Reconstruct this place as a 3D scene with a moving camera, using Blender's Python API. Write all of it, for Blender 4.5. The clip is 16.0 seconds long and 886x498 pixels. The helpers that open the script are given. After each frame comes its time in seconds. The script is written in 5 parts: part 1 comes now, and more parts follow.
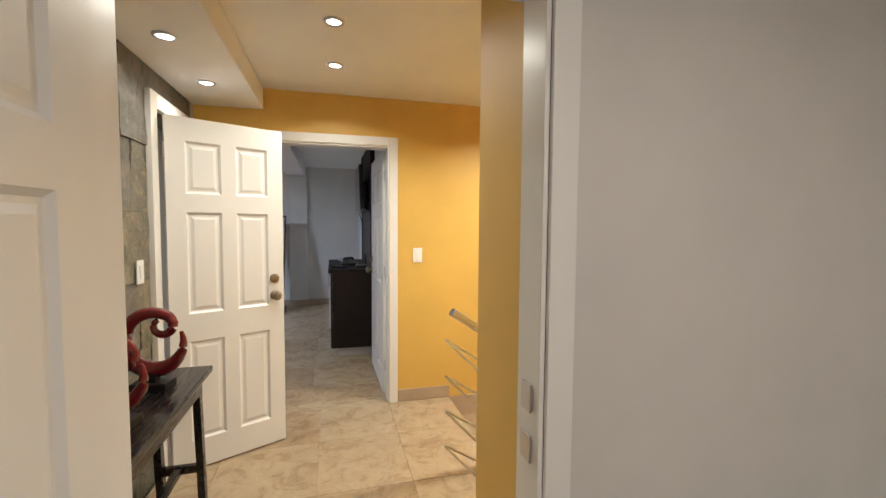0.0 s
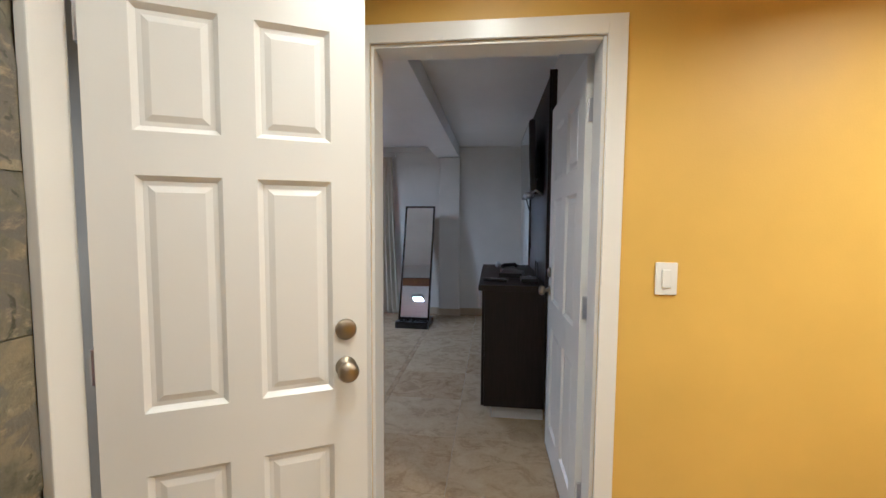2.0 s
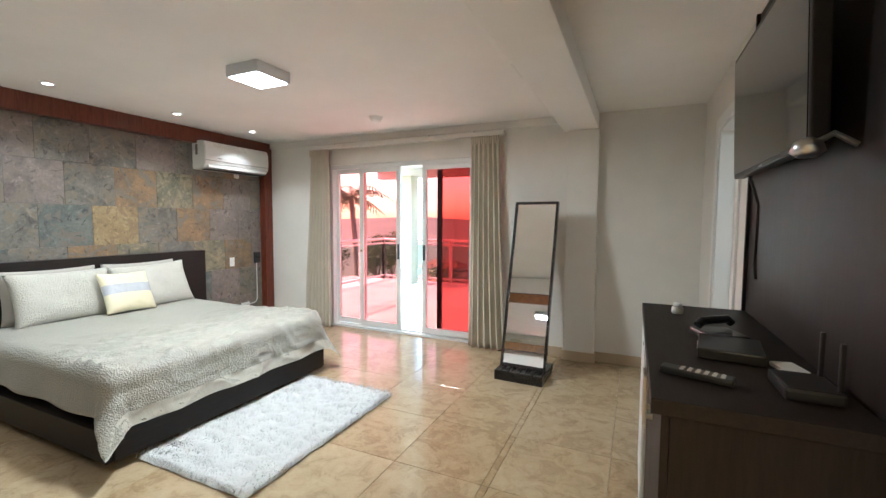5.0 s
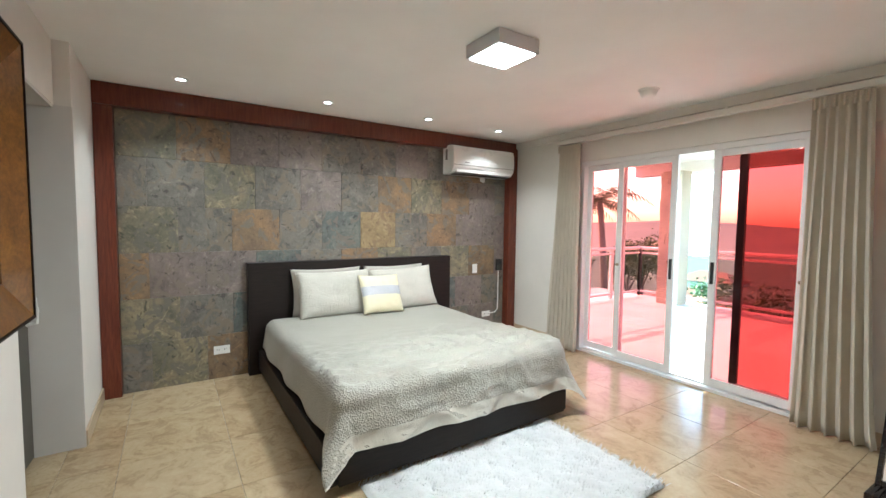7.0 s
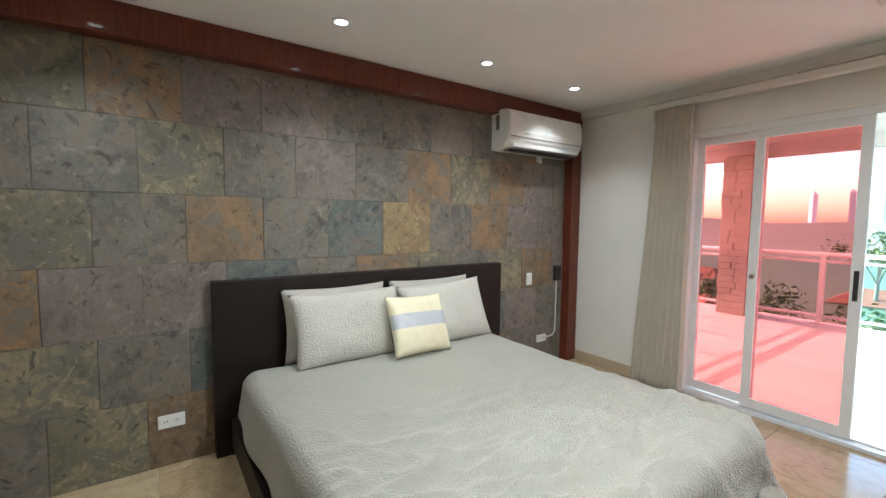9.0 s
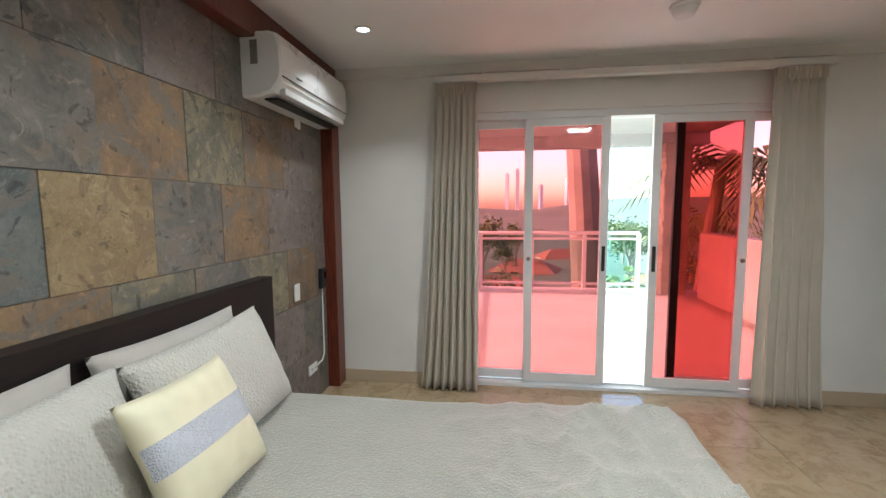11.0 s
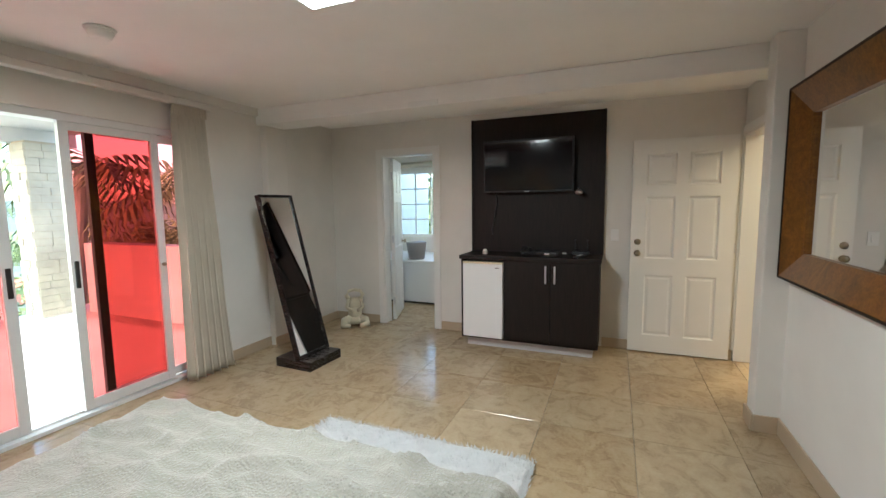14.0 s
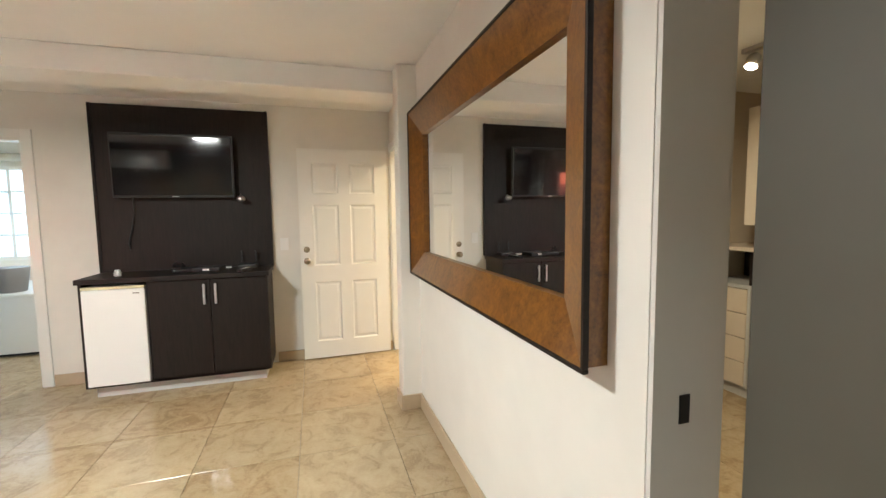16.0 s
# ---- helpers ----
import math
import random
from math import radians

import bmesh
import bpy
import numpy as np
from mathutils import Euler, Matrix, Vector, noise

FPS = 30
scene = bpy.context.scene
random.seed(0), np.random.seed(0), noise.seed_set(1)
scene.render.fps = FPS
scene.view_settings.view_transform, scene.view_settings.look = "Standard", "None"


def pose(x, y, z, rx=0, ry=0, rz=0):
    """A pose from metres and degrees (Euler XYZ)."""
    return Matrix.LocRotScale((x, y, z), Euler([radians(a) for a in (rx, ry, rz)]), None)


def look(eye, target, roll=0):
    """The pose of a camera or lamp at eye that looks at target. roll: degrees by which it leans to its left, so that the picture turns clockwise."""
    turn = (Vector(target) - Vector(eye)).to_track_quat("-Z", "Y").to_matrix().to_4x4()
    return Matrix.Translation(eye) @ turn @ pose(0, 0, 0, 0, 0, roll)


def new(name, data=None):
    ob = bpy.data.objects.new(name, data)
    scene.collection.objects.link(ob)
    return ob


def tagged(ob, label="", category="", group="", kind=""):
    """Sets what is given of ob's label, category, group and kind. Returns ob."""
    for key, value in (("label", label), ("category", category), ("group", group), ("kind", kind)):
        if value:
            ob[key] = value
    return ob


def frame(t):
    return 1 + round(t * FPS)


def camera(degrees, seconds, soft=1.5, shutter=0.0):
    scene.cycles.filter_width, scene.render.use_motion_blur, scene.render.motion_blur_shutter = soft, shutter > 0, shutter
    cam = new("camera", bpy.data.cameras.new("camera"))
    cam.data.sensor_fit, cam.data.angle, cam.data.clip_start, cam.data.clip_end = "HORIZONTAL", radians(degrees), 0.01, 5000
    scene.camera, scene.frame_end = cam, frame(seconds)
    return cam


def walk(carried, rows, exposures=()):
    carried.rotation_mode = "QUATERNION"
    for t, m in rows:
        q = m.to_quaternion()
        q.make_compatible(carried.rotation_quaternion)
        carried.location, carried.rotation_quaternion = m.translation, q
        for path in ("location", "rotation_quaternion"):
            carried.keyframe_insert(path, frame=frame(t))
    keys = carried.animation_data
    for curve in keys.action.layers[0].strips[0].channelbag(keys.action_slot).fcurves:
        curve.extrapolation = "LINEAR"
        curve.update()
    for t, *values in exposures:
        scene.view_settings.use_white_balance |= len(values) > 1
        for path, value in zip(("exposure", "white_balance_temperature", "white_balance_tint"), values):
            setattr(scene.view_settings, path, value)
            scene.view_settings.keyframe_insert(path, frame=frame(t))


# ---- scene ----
cam = camera(93.1, 16.0)
PATH = [
    (0, (0.343, 0.225, 1.453), (0.854, 2.155, 1.34), 0.4),
    (0.5, (0.339, 0.618, 1.428), (0.514, 2.607, 1.311), 0.4),
    (1, (0.33, 1.097, 1.422), (0.285, 3.093, 1.3), 0.4),
    (1.5, (0.372, 1.576, 1.41), (0.208, 3.565, 1.278), 0.4),
    (2, (0.391, 1.992, 1.416), (0.158, 3.973, 1.275), 0.4),
    (2.5, (0.388, 2.357, 1.439), (0.104, 4.331, 1.284), 0.4),
    (3, (0.419, 2.687, 1.432), (0.085, 4.653, 1.272), 0.6),
    (3.2, (0.43, 2.81, 1.428), (0.077, 4.772, 1.27), 0.6),
    (5.3, (0.217, 3.83, 1.4), (-0.762, 5.569, 1.276), 0.5),
    (5.5, (0.196, 3.884, 1.408), (-0.894, 5.556, 1.284), 0.6),
    (6, (0.082, 4.023, 1.421), (-1.265, 5.497, 1.298), 0.6),
    (6.5, (-0.068, 4.179, 1.432), (-1.616, 5.438, 1.311), 0.7),
    (7, (-0.3, 4.328, 1.428), (-1.973, 5.416, 1.304), 0.7),
    (7.5, (-0.596, 4.479, 1.458), (-2.328, 5.47, 1.327), 0.9),
    (8, (-0.934, 4.55, 1.442), (-2.677, 5.521, 1.309), 0.8),
    (8.2, (-1.083, 4.562, 1.434), (-2.821, 5.544, 1.304), 0.8),
    (10.3, (-2.797, 4.846, 1.412), (-3.772, 6.581, 1.212), 0.1),
    (10.5, (-2.92, 4.889, 1.416), (-3.7, 6.72, 1.215), 0.0),
    (11, (-3.166, 4.948, 1.414), (-3.439, 6.92, 1.219), -0.4),
    (11.5, (-3.328, 4.966, 1.447), (-3.127, 6.945, 1.242), -0.6),
    (12, (-3.406, 5.003, 1.451), (-2.746, 6.878, 1.231), -0.8),
    (12.5, (-3.474, 4.959, 1.496), (-2.408, 6.634, 1.254), -0.6),
    (13, (-3.6, 4.925, 1.498), (-2.191, 6.324, 1.262), -0.7),
    (13.5, (-3.696, 4.845, 1.486), (-2.033, 5.935, 1.267), -0.6),
    (14, (-3.75, 4.767, 1.469), (-1.91, 5.524, 1.266), -0.7),
    (14.5, (-3.761, 4.698, 1.468), (-1.817, 5.127, 1.274), -0.8),
    (15, (-3.757, 4.68, 1.448), (-1.768, 4.776, 1.267), -0.9),
    (15.5, (-3.688, 4.592, 1.442), (-1.708, 4.366, 1.266), -0.8),
    (16, (-3.537, 4.493, 1.431), (-1.632, 3.908, 1.264), -0.8),
]
EXPOSURES = [
    (0.0, 3.3, 4750, 7), (1.5, 3.35, 4600, 7), (2.2, 2.95, 4500, 7), (3.2, 2.75, 4400, 7),
    (5.3, 4.05, 5700, 1), (7.0, 3.95, 5700, 1), (8.2, 3.75, 5700, 1), (10.3, 3.3, 5700, 3), (12.5, 3.3, 5700, 1), (13.5, 3.35, 5700, 1), (14.5, 3.75, 5750, 1), (15.5, 4.2, 5950, 2), (16.0, 4.35, 6200, 2),
]
walk(cam, [(t, look(eye, target, roll)) for t, eye, target, roll in PATH], EXPOSURES)

# ---- world, sun and lamps ----
world = bpy.data.worlds.new("sky")
scene.world = world
world.use_nodes = True
wn = world.node_tree.nodes
sky = wn.new("ShaderNodeTexSky")
sky.sky_type, sky.sun_disc = "NISHITA", False
sky.sun_elevation, sky.sun_rotation = radians(27), radians(270)
sky.dust_density, sky.air_density = 2.0, 1.0
wn["Background"].inputs["Strength"].default_value = 0.15
world.node_tree.links.new(sky.outputs[0], wn["Background"].inputs["Color"])

sun = new("sun", bpy.data.lights.new("sun", "SUN"))
sun.data.energy, sun.data.angle, sun.data.color = 1.5, radians(0.6), (1, 0.95, 0.87)
sun.matrix_world = look((-20, 0, 10.2), (0, 0, 0))


def disk_lamp(name, x, y, z, size, watts, colour, spread=150):
    d = bpy.data.lights.new(name, "AREA")
    d.shape, d.size, d.energy, d.color, d.spread = "DISK", size, watts, colour, radians(spread)
    o = new(name, d)
    o.matrix_world = pose(x, y, z)
    return o


WARM, NEUTRAL = (1.0, 0.77, 0.48), (1.0, 0.97, 0.93)
CEIL, HALL_CEIL, SOFFIT = 2.47, 2.445, 2.29
DOWN_ROOM = [(-4.03, 4.42), (-3.99, 5.51), (-3.98, 6.53), (-3.98, 7.45)]
# The fifth is an unseen spot added to brighten the yellow stairwell wall.
DOWN_HALL = [(0.36, 2.40, HALL_CEIL), (0.37, 2.98, HALL_CEIL), (-0.37, 2.40, SOFFIT), (-0.37, 3.04, SOFFIT), (1.95, 2.65, HALL_CEIL)]
for x, y in DOWN_ROOM:
    disk_lamp("downlight_lamp", x, y, CEIL - 0.022, 0.06, 0.4, NEUTRAL, 110)
for x, y, z in DOWN_HALL:
    disk_lamp("downlight_lamp", x, y, z - 0.022, 0.07, (4.6 if x > 1 else 1.1) if z > 2.3 else 0.3, WARM, 150)
panel_lamp = disk_lamp("panel_lamp", -2.21, 5.96, CEIL - 0.1, 0.26, 5.0, NEUTRAL, 175)
panel_lamp.data.shape = "SQUARE"
# Unseen fill light added to brighten the bathroom; it has no fitting.
disk_lamp("bath_fill_light", 2.0, 6.6, 2.38, 0.3, 1.2, (1, 1, 1), 170)
disk_lamp("first_room_lamp", 1.0, -0.35, 2.37, 0.2, 2.6, (1.0, 0.72, 0.46), 175)
disk_lamp("closet_lamp", -2.0, 2.6, 2.2, 0.08, 1.3, (1.0, 0.84, 0.62), 170)


# ---- materials ----
def material(name, base=(0.8, 0.8, 0.8), rough=0.5, metal=0.0, coat=0.0, sheen=0.0):
    m = bpy.data.materials.new(name)
    m.use_nodes = True
    b = m.node_tree.nodes["Principled BSDF"]
    b.inputs["Base Color"].default_value = (*base, 1)
    b.inputs["Roughness"].default_value = rough
    b.inputs["Metallic"].default_value = metal
    b.inputs["Coat Weight"].default_value = coat
    b.inputs["Sheen Weight"].default_value = sheen
    return m, m.node_tree.nodes, m.node_tree.links, b


def coords(n, l, scale=(1, 1, 1), rot=(0, 0, 0), shift=False):
    """Object coordinates, scaled; shift moves each object to another part of the pattern."""
    tc, mp = n.new("ShaderNodeTexCoord"), n.new("ShaderNodeMapping")
    mp.inputs["Scale"].default_value, mp.inputs["Rotation"].default_value = scale, rot
    l.new(tc.outputs["Object"], mp.inputs["Vector"])
    if shift:
        oi, mu = n.new("ShaderNodeObjectInfo"), n.new("ShaderNodeMath")
        mu.operation, mu.inputs[1].default_value = "MULTIPLY", 61.0
        l.new(oi.outputs["Random"], mu.inputs[0])
        l.new(mu.outputs[0], mp.inputs["Location"])
    return mp.outputs["Vector"]


def noise_tex(n, l, vec, scale, detail=6, rough=0.6, distort=0.0):
    t = n.new("ShaderNodeTexNoise")
    t.inputs["Scale"].default_value, t.inputs["Detail"].default_value = scale, detail
    t.inputs["Roughness"].default_value, t.inputs["Distortion"].default_value = rough, distort
    l.new(vec, t.inputs["Vector"])
    return t.outputs["Fac"]


def ramp(n, l, fac, stops):
    r = n.new("ShaderNodeValToRGB")
    e = r.color_ramp.elements
    while len(e) < len(stops):
        e.new(0.5)
    for k, (p, c) in zip(e, stops):
        k.position, k.color = p, (*c, 1)
    l.new(fac, r.inputs["Fac"])
    return r.outputs["Color"]


def mix(n, l, fac, a, b, mode="MIX"):
    m = n.new("ShaderNodeMix")
    m.data_type, m.blend_type = "RGBA", mode
    for key, v in ((0, fac), (6, a), (7, b)):
        if isinstance(v, (int, float)):
            m.inputs[key].default_value = v
        elif isinstance(v, tuple):
            m.inputs[key].default_value = (*v, 1)
        else:
            l.new(v, m.inputs[key])
    return m.outputs[2]


def bump(n, l, b, height, strength, distance=0.01):
    k = n.new("ShaderNodeBump")
    k.inputs["Strength"].default_value, k.inputs["Distance"].default_value = strength, distance
    l.new(height, k.inputs["Height"])
    l.new(k.outputs["Normal"], b.inputs["Normal"])


def spread_rough(n, l, b, fac, lo, hi):
    mr = n.new("ShaderNodeMapRange")
    mr.inputs["To Min"].default_value, mr.inputs["To Max"].default_value = lo, hi
    l.new(fac, mr.inputs["Value"])
    l.new(mr.outputs[0], b.inputs["Roughness"])


def paint(name, base, rough=0.6, var=0.05, relief=0.05):
    m, n, l, b = material(name, base, rough)
    v = coords(n, l)
    big, small = noise_tex(n, l, v, 1.7, 4), noise_tex(n, l, v, 160, 3)
    dark = tuple(c * (1 - 2 * var) for c in base)
    l.new(ramp(n, l, big, [(0.3, dark), (0.7, base)]), b.inputs["Base Color"])
    bump(n, l, b, small, relief, 0.004)
    spread_rough(n, l, b, big, rough - 0.06, rough + 0.08)
    return m


M_WALL = paint("wall_paint", (0.77, 0.745, 0.695), 0.6)
M_CEIL = paint("ceiling_paint", (0.88, 0.87, 0.85), 0.75, 0.03)
M_YELLOW = paint("yellow_paint", (0.74, 0.485, 0.085), 0.5, 0.06, 0.12)
M_WHITE = paint("white_gloss_paint", (0.80, 0.79, 0.76), 0.32, 0.02, 0.02)
M_GREYWALL = paint("light_grey_paint", (0.66, 0.64, 0.61), 0.6)
M_PLASTIC = paint("white_plastic", (0.80, 0.80, 0.78), 0.28, 0.01, 0.0)
M_FRIDGE = paint("fridge_enamel", (0.80, 0.81, 0.80), 0.3, 0.01, 0.06)
M_CREAMPL = paint("cream_plastic", (0.72, 0.66, 0.42), 0.35, 0.03, 0.0)
M_ALU = paint("white_aluminium", (0.74, 0.74, 0.73), 0.35, 0.02, 0.0)
M_TRAV_EDGE = paint("travertine_trim", (0.52, 0.41, 0.28), 0.35, 0.12, 0.05)
M_BLACK = material("black_plastic", (0.012, 0.012, 0.013), 0.35)[0]
# Near-black colour that stands for the shade under the bath panel.
M_GAP_SHADE = material("painted_gap_shade", (0.01, 0.01, 0.01), 0.8)[0]
M_SCREEN = material("screen_glass", (0.006, 0.006, 0.008), 0.08, 0, 0.5)[0]
M_CHROME = material("brushed_steel", (0.62, 0.62, 0.64), 0.28, 1.0)[0]
M_BRASS = material("aged_nickel", (0.34, 0.29, 0.22), 0.32, 1.0)[0]
M_MIRROR = material("mirror_silver", (0.88, 0.9, 0.9), 0.01, 1.0)[0]
M_STATUE = paint("cream_ceramic", (0.72, 0.66, 0.50), 0.35, 0.06, 0.1)
M_PLINTH = paint("grey_laminate", (0.55, 0.54, 0.52), 0.4, 0.03, 0.0)
M_BIN = paint("grey_bin", (0.20, 0.18, 0.165), 0.5, 0.05, 0.02)
M_DRAWER = paint("pale_laminate", (0.72, 0.62, 0.50), 0.45, 0.05, 0.0)
M_OLIVE = paint("olive_grey_panel", (0.095, 0.088, 0.07), 0.5, 0.08, 0.03)
M_CLOSETW = paint("closet_wall", (0.62, 0.53, 0.42), 0.6)
M_CONCRETE = paint("terrace_tile", (0.62, 0.58, 0.54), 0.6, 0.08, 0.1)
M_TERRWALL = paint("terrace_render", (0.62, 0.60, 0.58), 0.7, 0.06, 0.1)
M_GROUT = paint("grout", (0.42, 0.36, 0.28), 0.85, 0.1, 0.2)
M_SLATEBACK = paint("slate_joint", (0.17, 0.155, 0.135), 0.85, 0.1, 0.2)


def wood(name, dark, light, scale, rough, axis, coat=0.0):
    m, n, l, b = material(name, light, rough, 0, coat)
    sc = [scale * 9] * 3
    sc[axis] = scale * 0.7
    v = coords(n, l, tuple(sc))
    g = noise_tex(n, l, v, 2.2, 7, 0.62, 0.8)
    l.new(ramp(n, l, g, [(0.32, dark), (0.68, light)]), b.inputs["Base Color"])
    bump(n, l, b, g, 0.08, 0.003)
    spread_rough(n, l, b, g, rough - 0.06, rough + 0.1)
    b.inputs["Specular IOR Level"].default_value = 0.28
    return m


M_WENGE = wood("wenge_veneer", (0.008, 0.005, 0.0045), (0.018, 0.012, 0.0095), 4, 0.48, 1, 0.0)
M_WENGE_Z = wood("wenge_veneer_upright", (0.008, 0.0055, 0.0045), (0.019, 0.0125, 0.010), 4, 0.5, 2, 0.0)
M_BLACKWOOD = wood("black_stained_wood", (0.006, 0.005, 0.005), (0.016, 0.012, 0.011), 4, 0.25, 1, 0.3)
M_MAHOG = wood("red_mahogany", (0.085, 0.018, 0.010), (0.17, 0.042, 0.022), 3, 0.3, 2, 0.3)


def burl(name):
    m, n, l, b = material(name, (0.3, 0.13, 0.02), 0.3, 0, 0.3)
    v = coords(n, l)
    a, c = noise_tex(n, l, v, 9, 8, 0.75, 1.6), noise_tex(n, l, v, 70, 4, 0.7)
    col = ramp(n, l, a, [(0.3, (0.055, 0.018, 0.004)), (0.5, (0.17, 0.065, 0.010)), (0.72, (0.29, 0.13, 0.02))])
    l.new(mix(n, l, 0.35, col, ramp(n, l, c, [(0.35, (0.06, 0.022, 0.006)), (0.65, (0.27, 0.12, 0.02))]), "MIX"), b.inputs["Base Color"])
    return m


M_BURL = burl("burl_veneer")


def slate(name, stops, second=(0.13, 0.12, 0.10), k=1.0):
    m, n, l, b = material(name, stops[0], 0.5)
    v = coords(n, l, shift=True)
    a, f, s = noise_tex(n, l, v, 3.2 * k, 9, 0.66, 1.0), noise_tex(n, l, v, 38, 6, 0.7), noise_tex(n, l, v, 9, 8, 0.75, 2.0)
    base = ramp(n, l, a, [(0.34, tuple(c * 0.72 for c in stops[0])), (0.5, stops[1]), (0.63, tuple(c * 1.12 for c in stops[2]))])
    base = mix(n, l, 0.35, base, ramp(n, l, f, [(0.3, tuple(c * 0.55 for c in stops[0])), (0.7, tuple(min(1, c * 1.5) for c in stops[1]))]))
    p = noise_tex(n, l, v, 4.6, 5, 0.55, 2.2)
    q = noise_tex(n, l, v, 7.5, 6, 0.6, 2.6)
    base = mix(n, l, ramp(n, l, p, [(0.52, (0, 0, 0)), (0.57, (0.8, 0.8, 0.8))]), base, second)
    base = mix(n, l, ramp(n, l, q, [(0.60, (0, 0, 0)), (0.635, (0.75, 0.75, 0.75))]), base, tuple(c * 0.5 for c in stops[0]))
    veins = ramp(n, l, s, [(0.55, (0, 0, 0)), (0.72, (0.85, 0.85, 0.85))])
    l.new(mix(n, l, veins, base, tuple(min(1, c * 1.55 + 0.02) for c in stops[2])), b.inputs["Base Color"])
    h = mix(n, l, 0.45, ramp(n, l, s, [(0.3, (0, 0, 0)), (0.7, (1, 1, 1))]), ramp(n, l, f, [(0.3, (0, 0, 0)), (0.7, (1, 1, 1))]))
    bump(n, l, b, h, 0.55, 0.006)
    spread_rough(n, l, b, f, 0.38, 0.65)
    return m


SLATES = {
    "grey": slate("slate_grey", [(0.105, 0.10, 0.085), (0.155, 0.145, 0.125), (0.20, 0.185, 0.155)], (0.20, 0.165, 0.12)),
    "mauve": slate("slate_mauve", [(0.155, 0.125, 0.115), (0.195, 0.160, 0.145), (0.23, 0.195, 0.17)], (0.20, 0.17, 0.135)),
    "olive": slate("slate_olive", [(0.10, 0.105, 0.075), (0.18, 0.165, 0.115), (0.30, 0.25, 0.15)], (0.15, 0.14, 0.12)),
    "rust": slate("slate_rust", [(0.16, 0.11, 0.075), (0.21, 0.145, 0.085), (0.27, 0.17, 0.08)], (0.17, 0.155, 0.13)),
    "ochre": slate("slate_ochre", [(0.24, 0.165, 0.085), (0.29, 0.215, 0.11), (0.31, 0.25, 0.14)], (0.22, 0.155, 0.09)),
    "teal": slate("slate_teal", [(0.075, 0.09, 0.085), (0.115, 0.13, 0.12), (0.17, 0.175, 0.15)], (0.17, 0.145, 0.12)),
}


def travertine():
    m, n, l, b = material("travertine", (0.5, 0.4, 0.26), 0.16)
    v = coords(n, l, shift=True)
    a, d, f = noise_tex(n, l, v, 2.3, 8, 0.62, 1.4), noise_tex(n, l, v, 6.5, 8, 0.7, 1.0), noise_tex(n, l, v, 60, 5, 0.7)
    base = ramp(n, l, a, [(0.32, (0.205, 0.130, 0.063)), (0.45, (0.344, 0.245, 0.133)), (0.58, (0.443, 0.340, 0.207)), (0.72, (0.295, 0.198, 0.104))])
    base = mix(n, l, 0.55, base, ramp(n, l, d, [(0.41, (0.180, 0.111, 0.052)), (0.49, (0.385, 0.284, 0.163)), (0.62, (0.476, 0.379, 0.244))]))
    oi = n.new("ShaderNodeObjectInfo")
    base = mix(n, l, 0.35, base, ramp(n, l, oi.outputs["Random"], [(0.0, (0.328, 0.229, 0.130)), (0.5, (0.426, 0.332, 0.207)), (1.0, (0.492, 0.403, 0.274))]))
    l.new(mix(n, l, 0.12, base, ramp(n, l, f, [(0.35, (0.205, 0.142, 0.074)), (0.6, (0.492, 0.395, 0.266))])), b.inputs["Base Color"])
    spread_rough(n, l, b, d, 0.10, 0.26)
    bump(n, l, b, f, 0.02, 0.002)
    return m


M_TRAV = travertine()


def fabric(name, base, scale, strength, rough=0.75, sheen=0.3, crease=0.0, emboss=0.0):
    m, n, l, b = material(name, base, rough, 0, 0, sheen)
    v = coords(n, l)
    a, f = noise_tex(n, l, v, 5, 5, 0.6, 0.4), noise_tex(n, l, v, scale, 3, 0.6)
    l.new(ramp(n, l, a, [(0.3, tuple(c * 0.9 for c in base)), (0.7, base)]), b.inputs["Base Color"])
    h = f
    if emboss:
        vo = n.new("ShaderNodeTexVoronoi")
        vo.inputs["Scale"].default_value = emboss
        l.new(v, vo.inputs["Vector"])
        h = mix(n, l, 0.7, f, ramp(n, l, vo.outputs["Distance"], [(0.1, (1, 1, 1)), (0.6, (0, 0, 0))]))
    if crease:
        c = noise_tex(n, l, coords(n, l, (2.0, 7.0, 3.0)), 2.4, 5, 0.6, 1.5)
        h = mix(n, l, crease, h, ramp(n, l, c, [(0.3, (0, 0, 0)), (0.7, (1, 1, 1))]))
    bump(n, l, b, h, strength, 0.012)
    return m


M_DUVET = fabric("satin_bedspread", (0.35, 0.338, 0.285), 260, 0.7, 0.34, 0.2, 0.25, 95)
M_SHEET = fabric("satin_border", (0.52, 0.50, 0.43), 300, 0.2, 0.4, 0.2, 0.5)
M_SHAM = fabric("embossed_pillow_fabric", (0.52, 0.50, 0.435), 260, 0.6, 0.5, 0.2, 0.2, 90)
M_GREYP = fabric("grey_pillow_fabric", (0.42, 0.39, 0.34), 260, 0.2, 0.7)
M_CUSH = fabric("cream_satin", (0.74, 0.68, 0.47), 300, 0.2, 0.42, 0.1, 0.3)
M_BAND = fabric("silver_sequins", (0.52, 0.53, 0.56), 120, 0.5, 0.25, 0, 0, 140)
M_CURTAIN = fabric("linen_curtain", (0.57, 0.515, 0.42), 420, 0.25, 0.85, 0.2)
M_RUG = fabric("white_shag", (0.60, 0.61, 0.61), 90, 0.6, 0.95, 0.4)
M_RED = material("red_glazed_ceramic", (0.15, 0.008, 0.010), 0.16, 0, 0.7)[0]


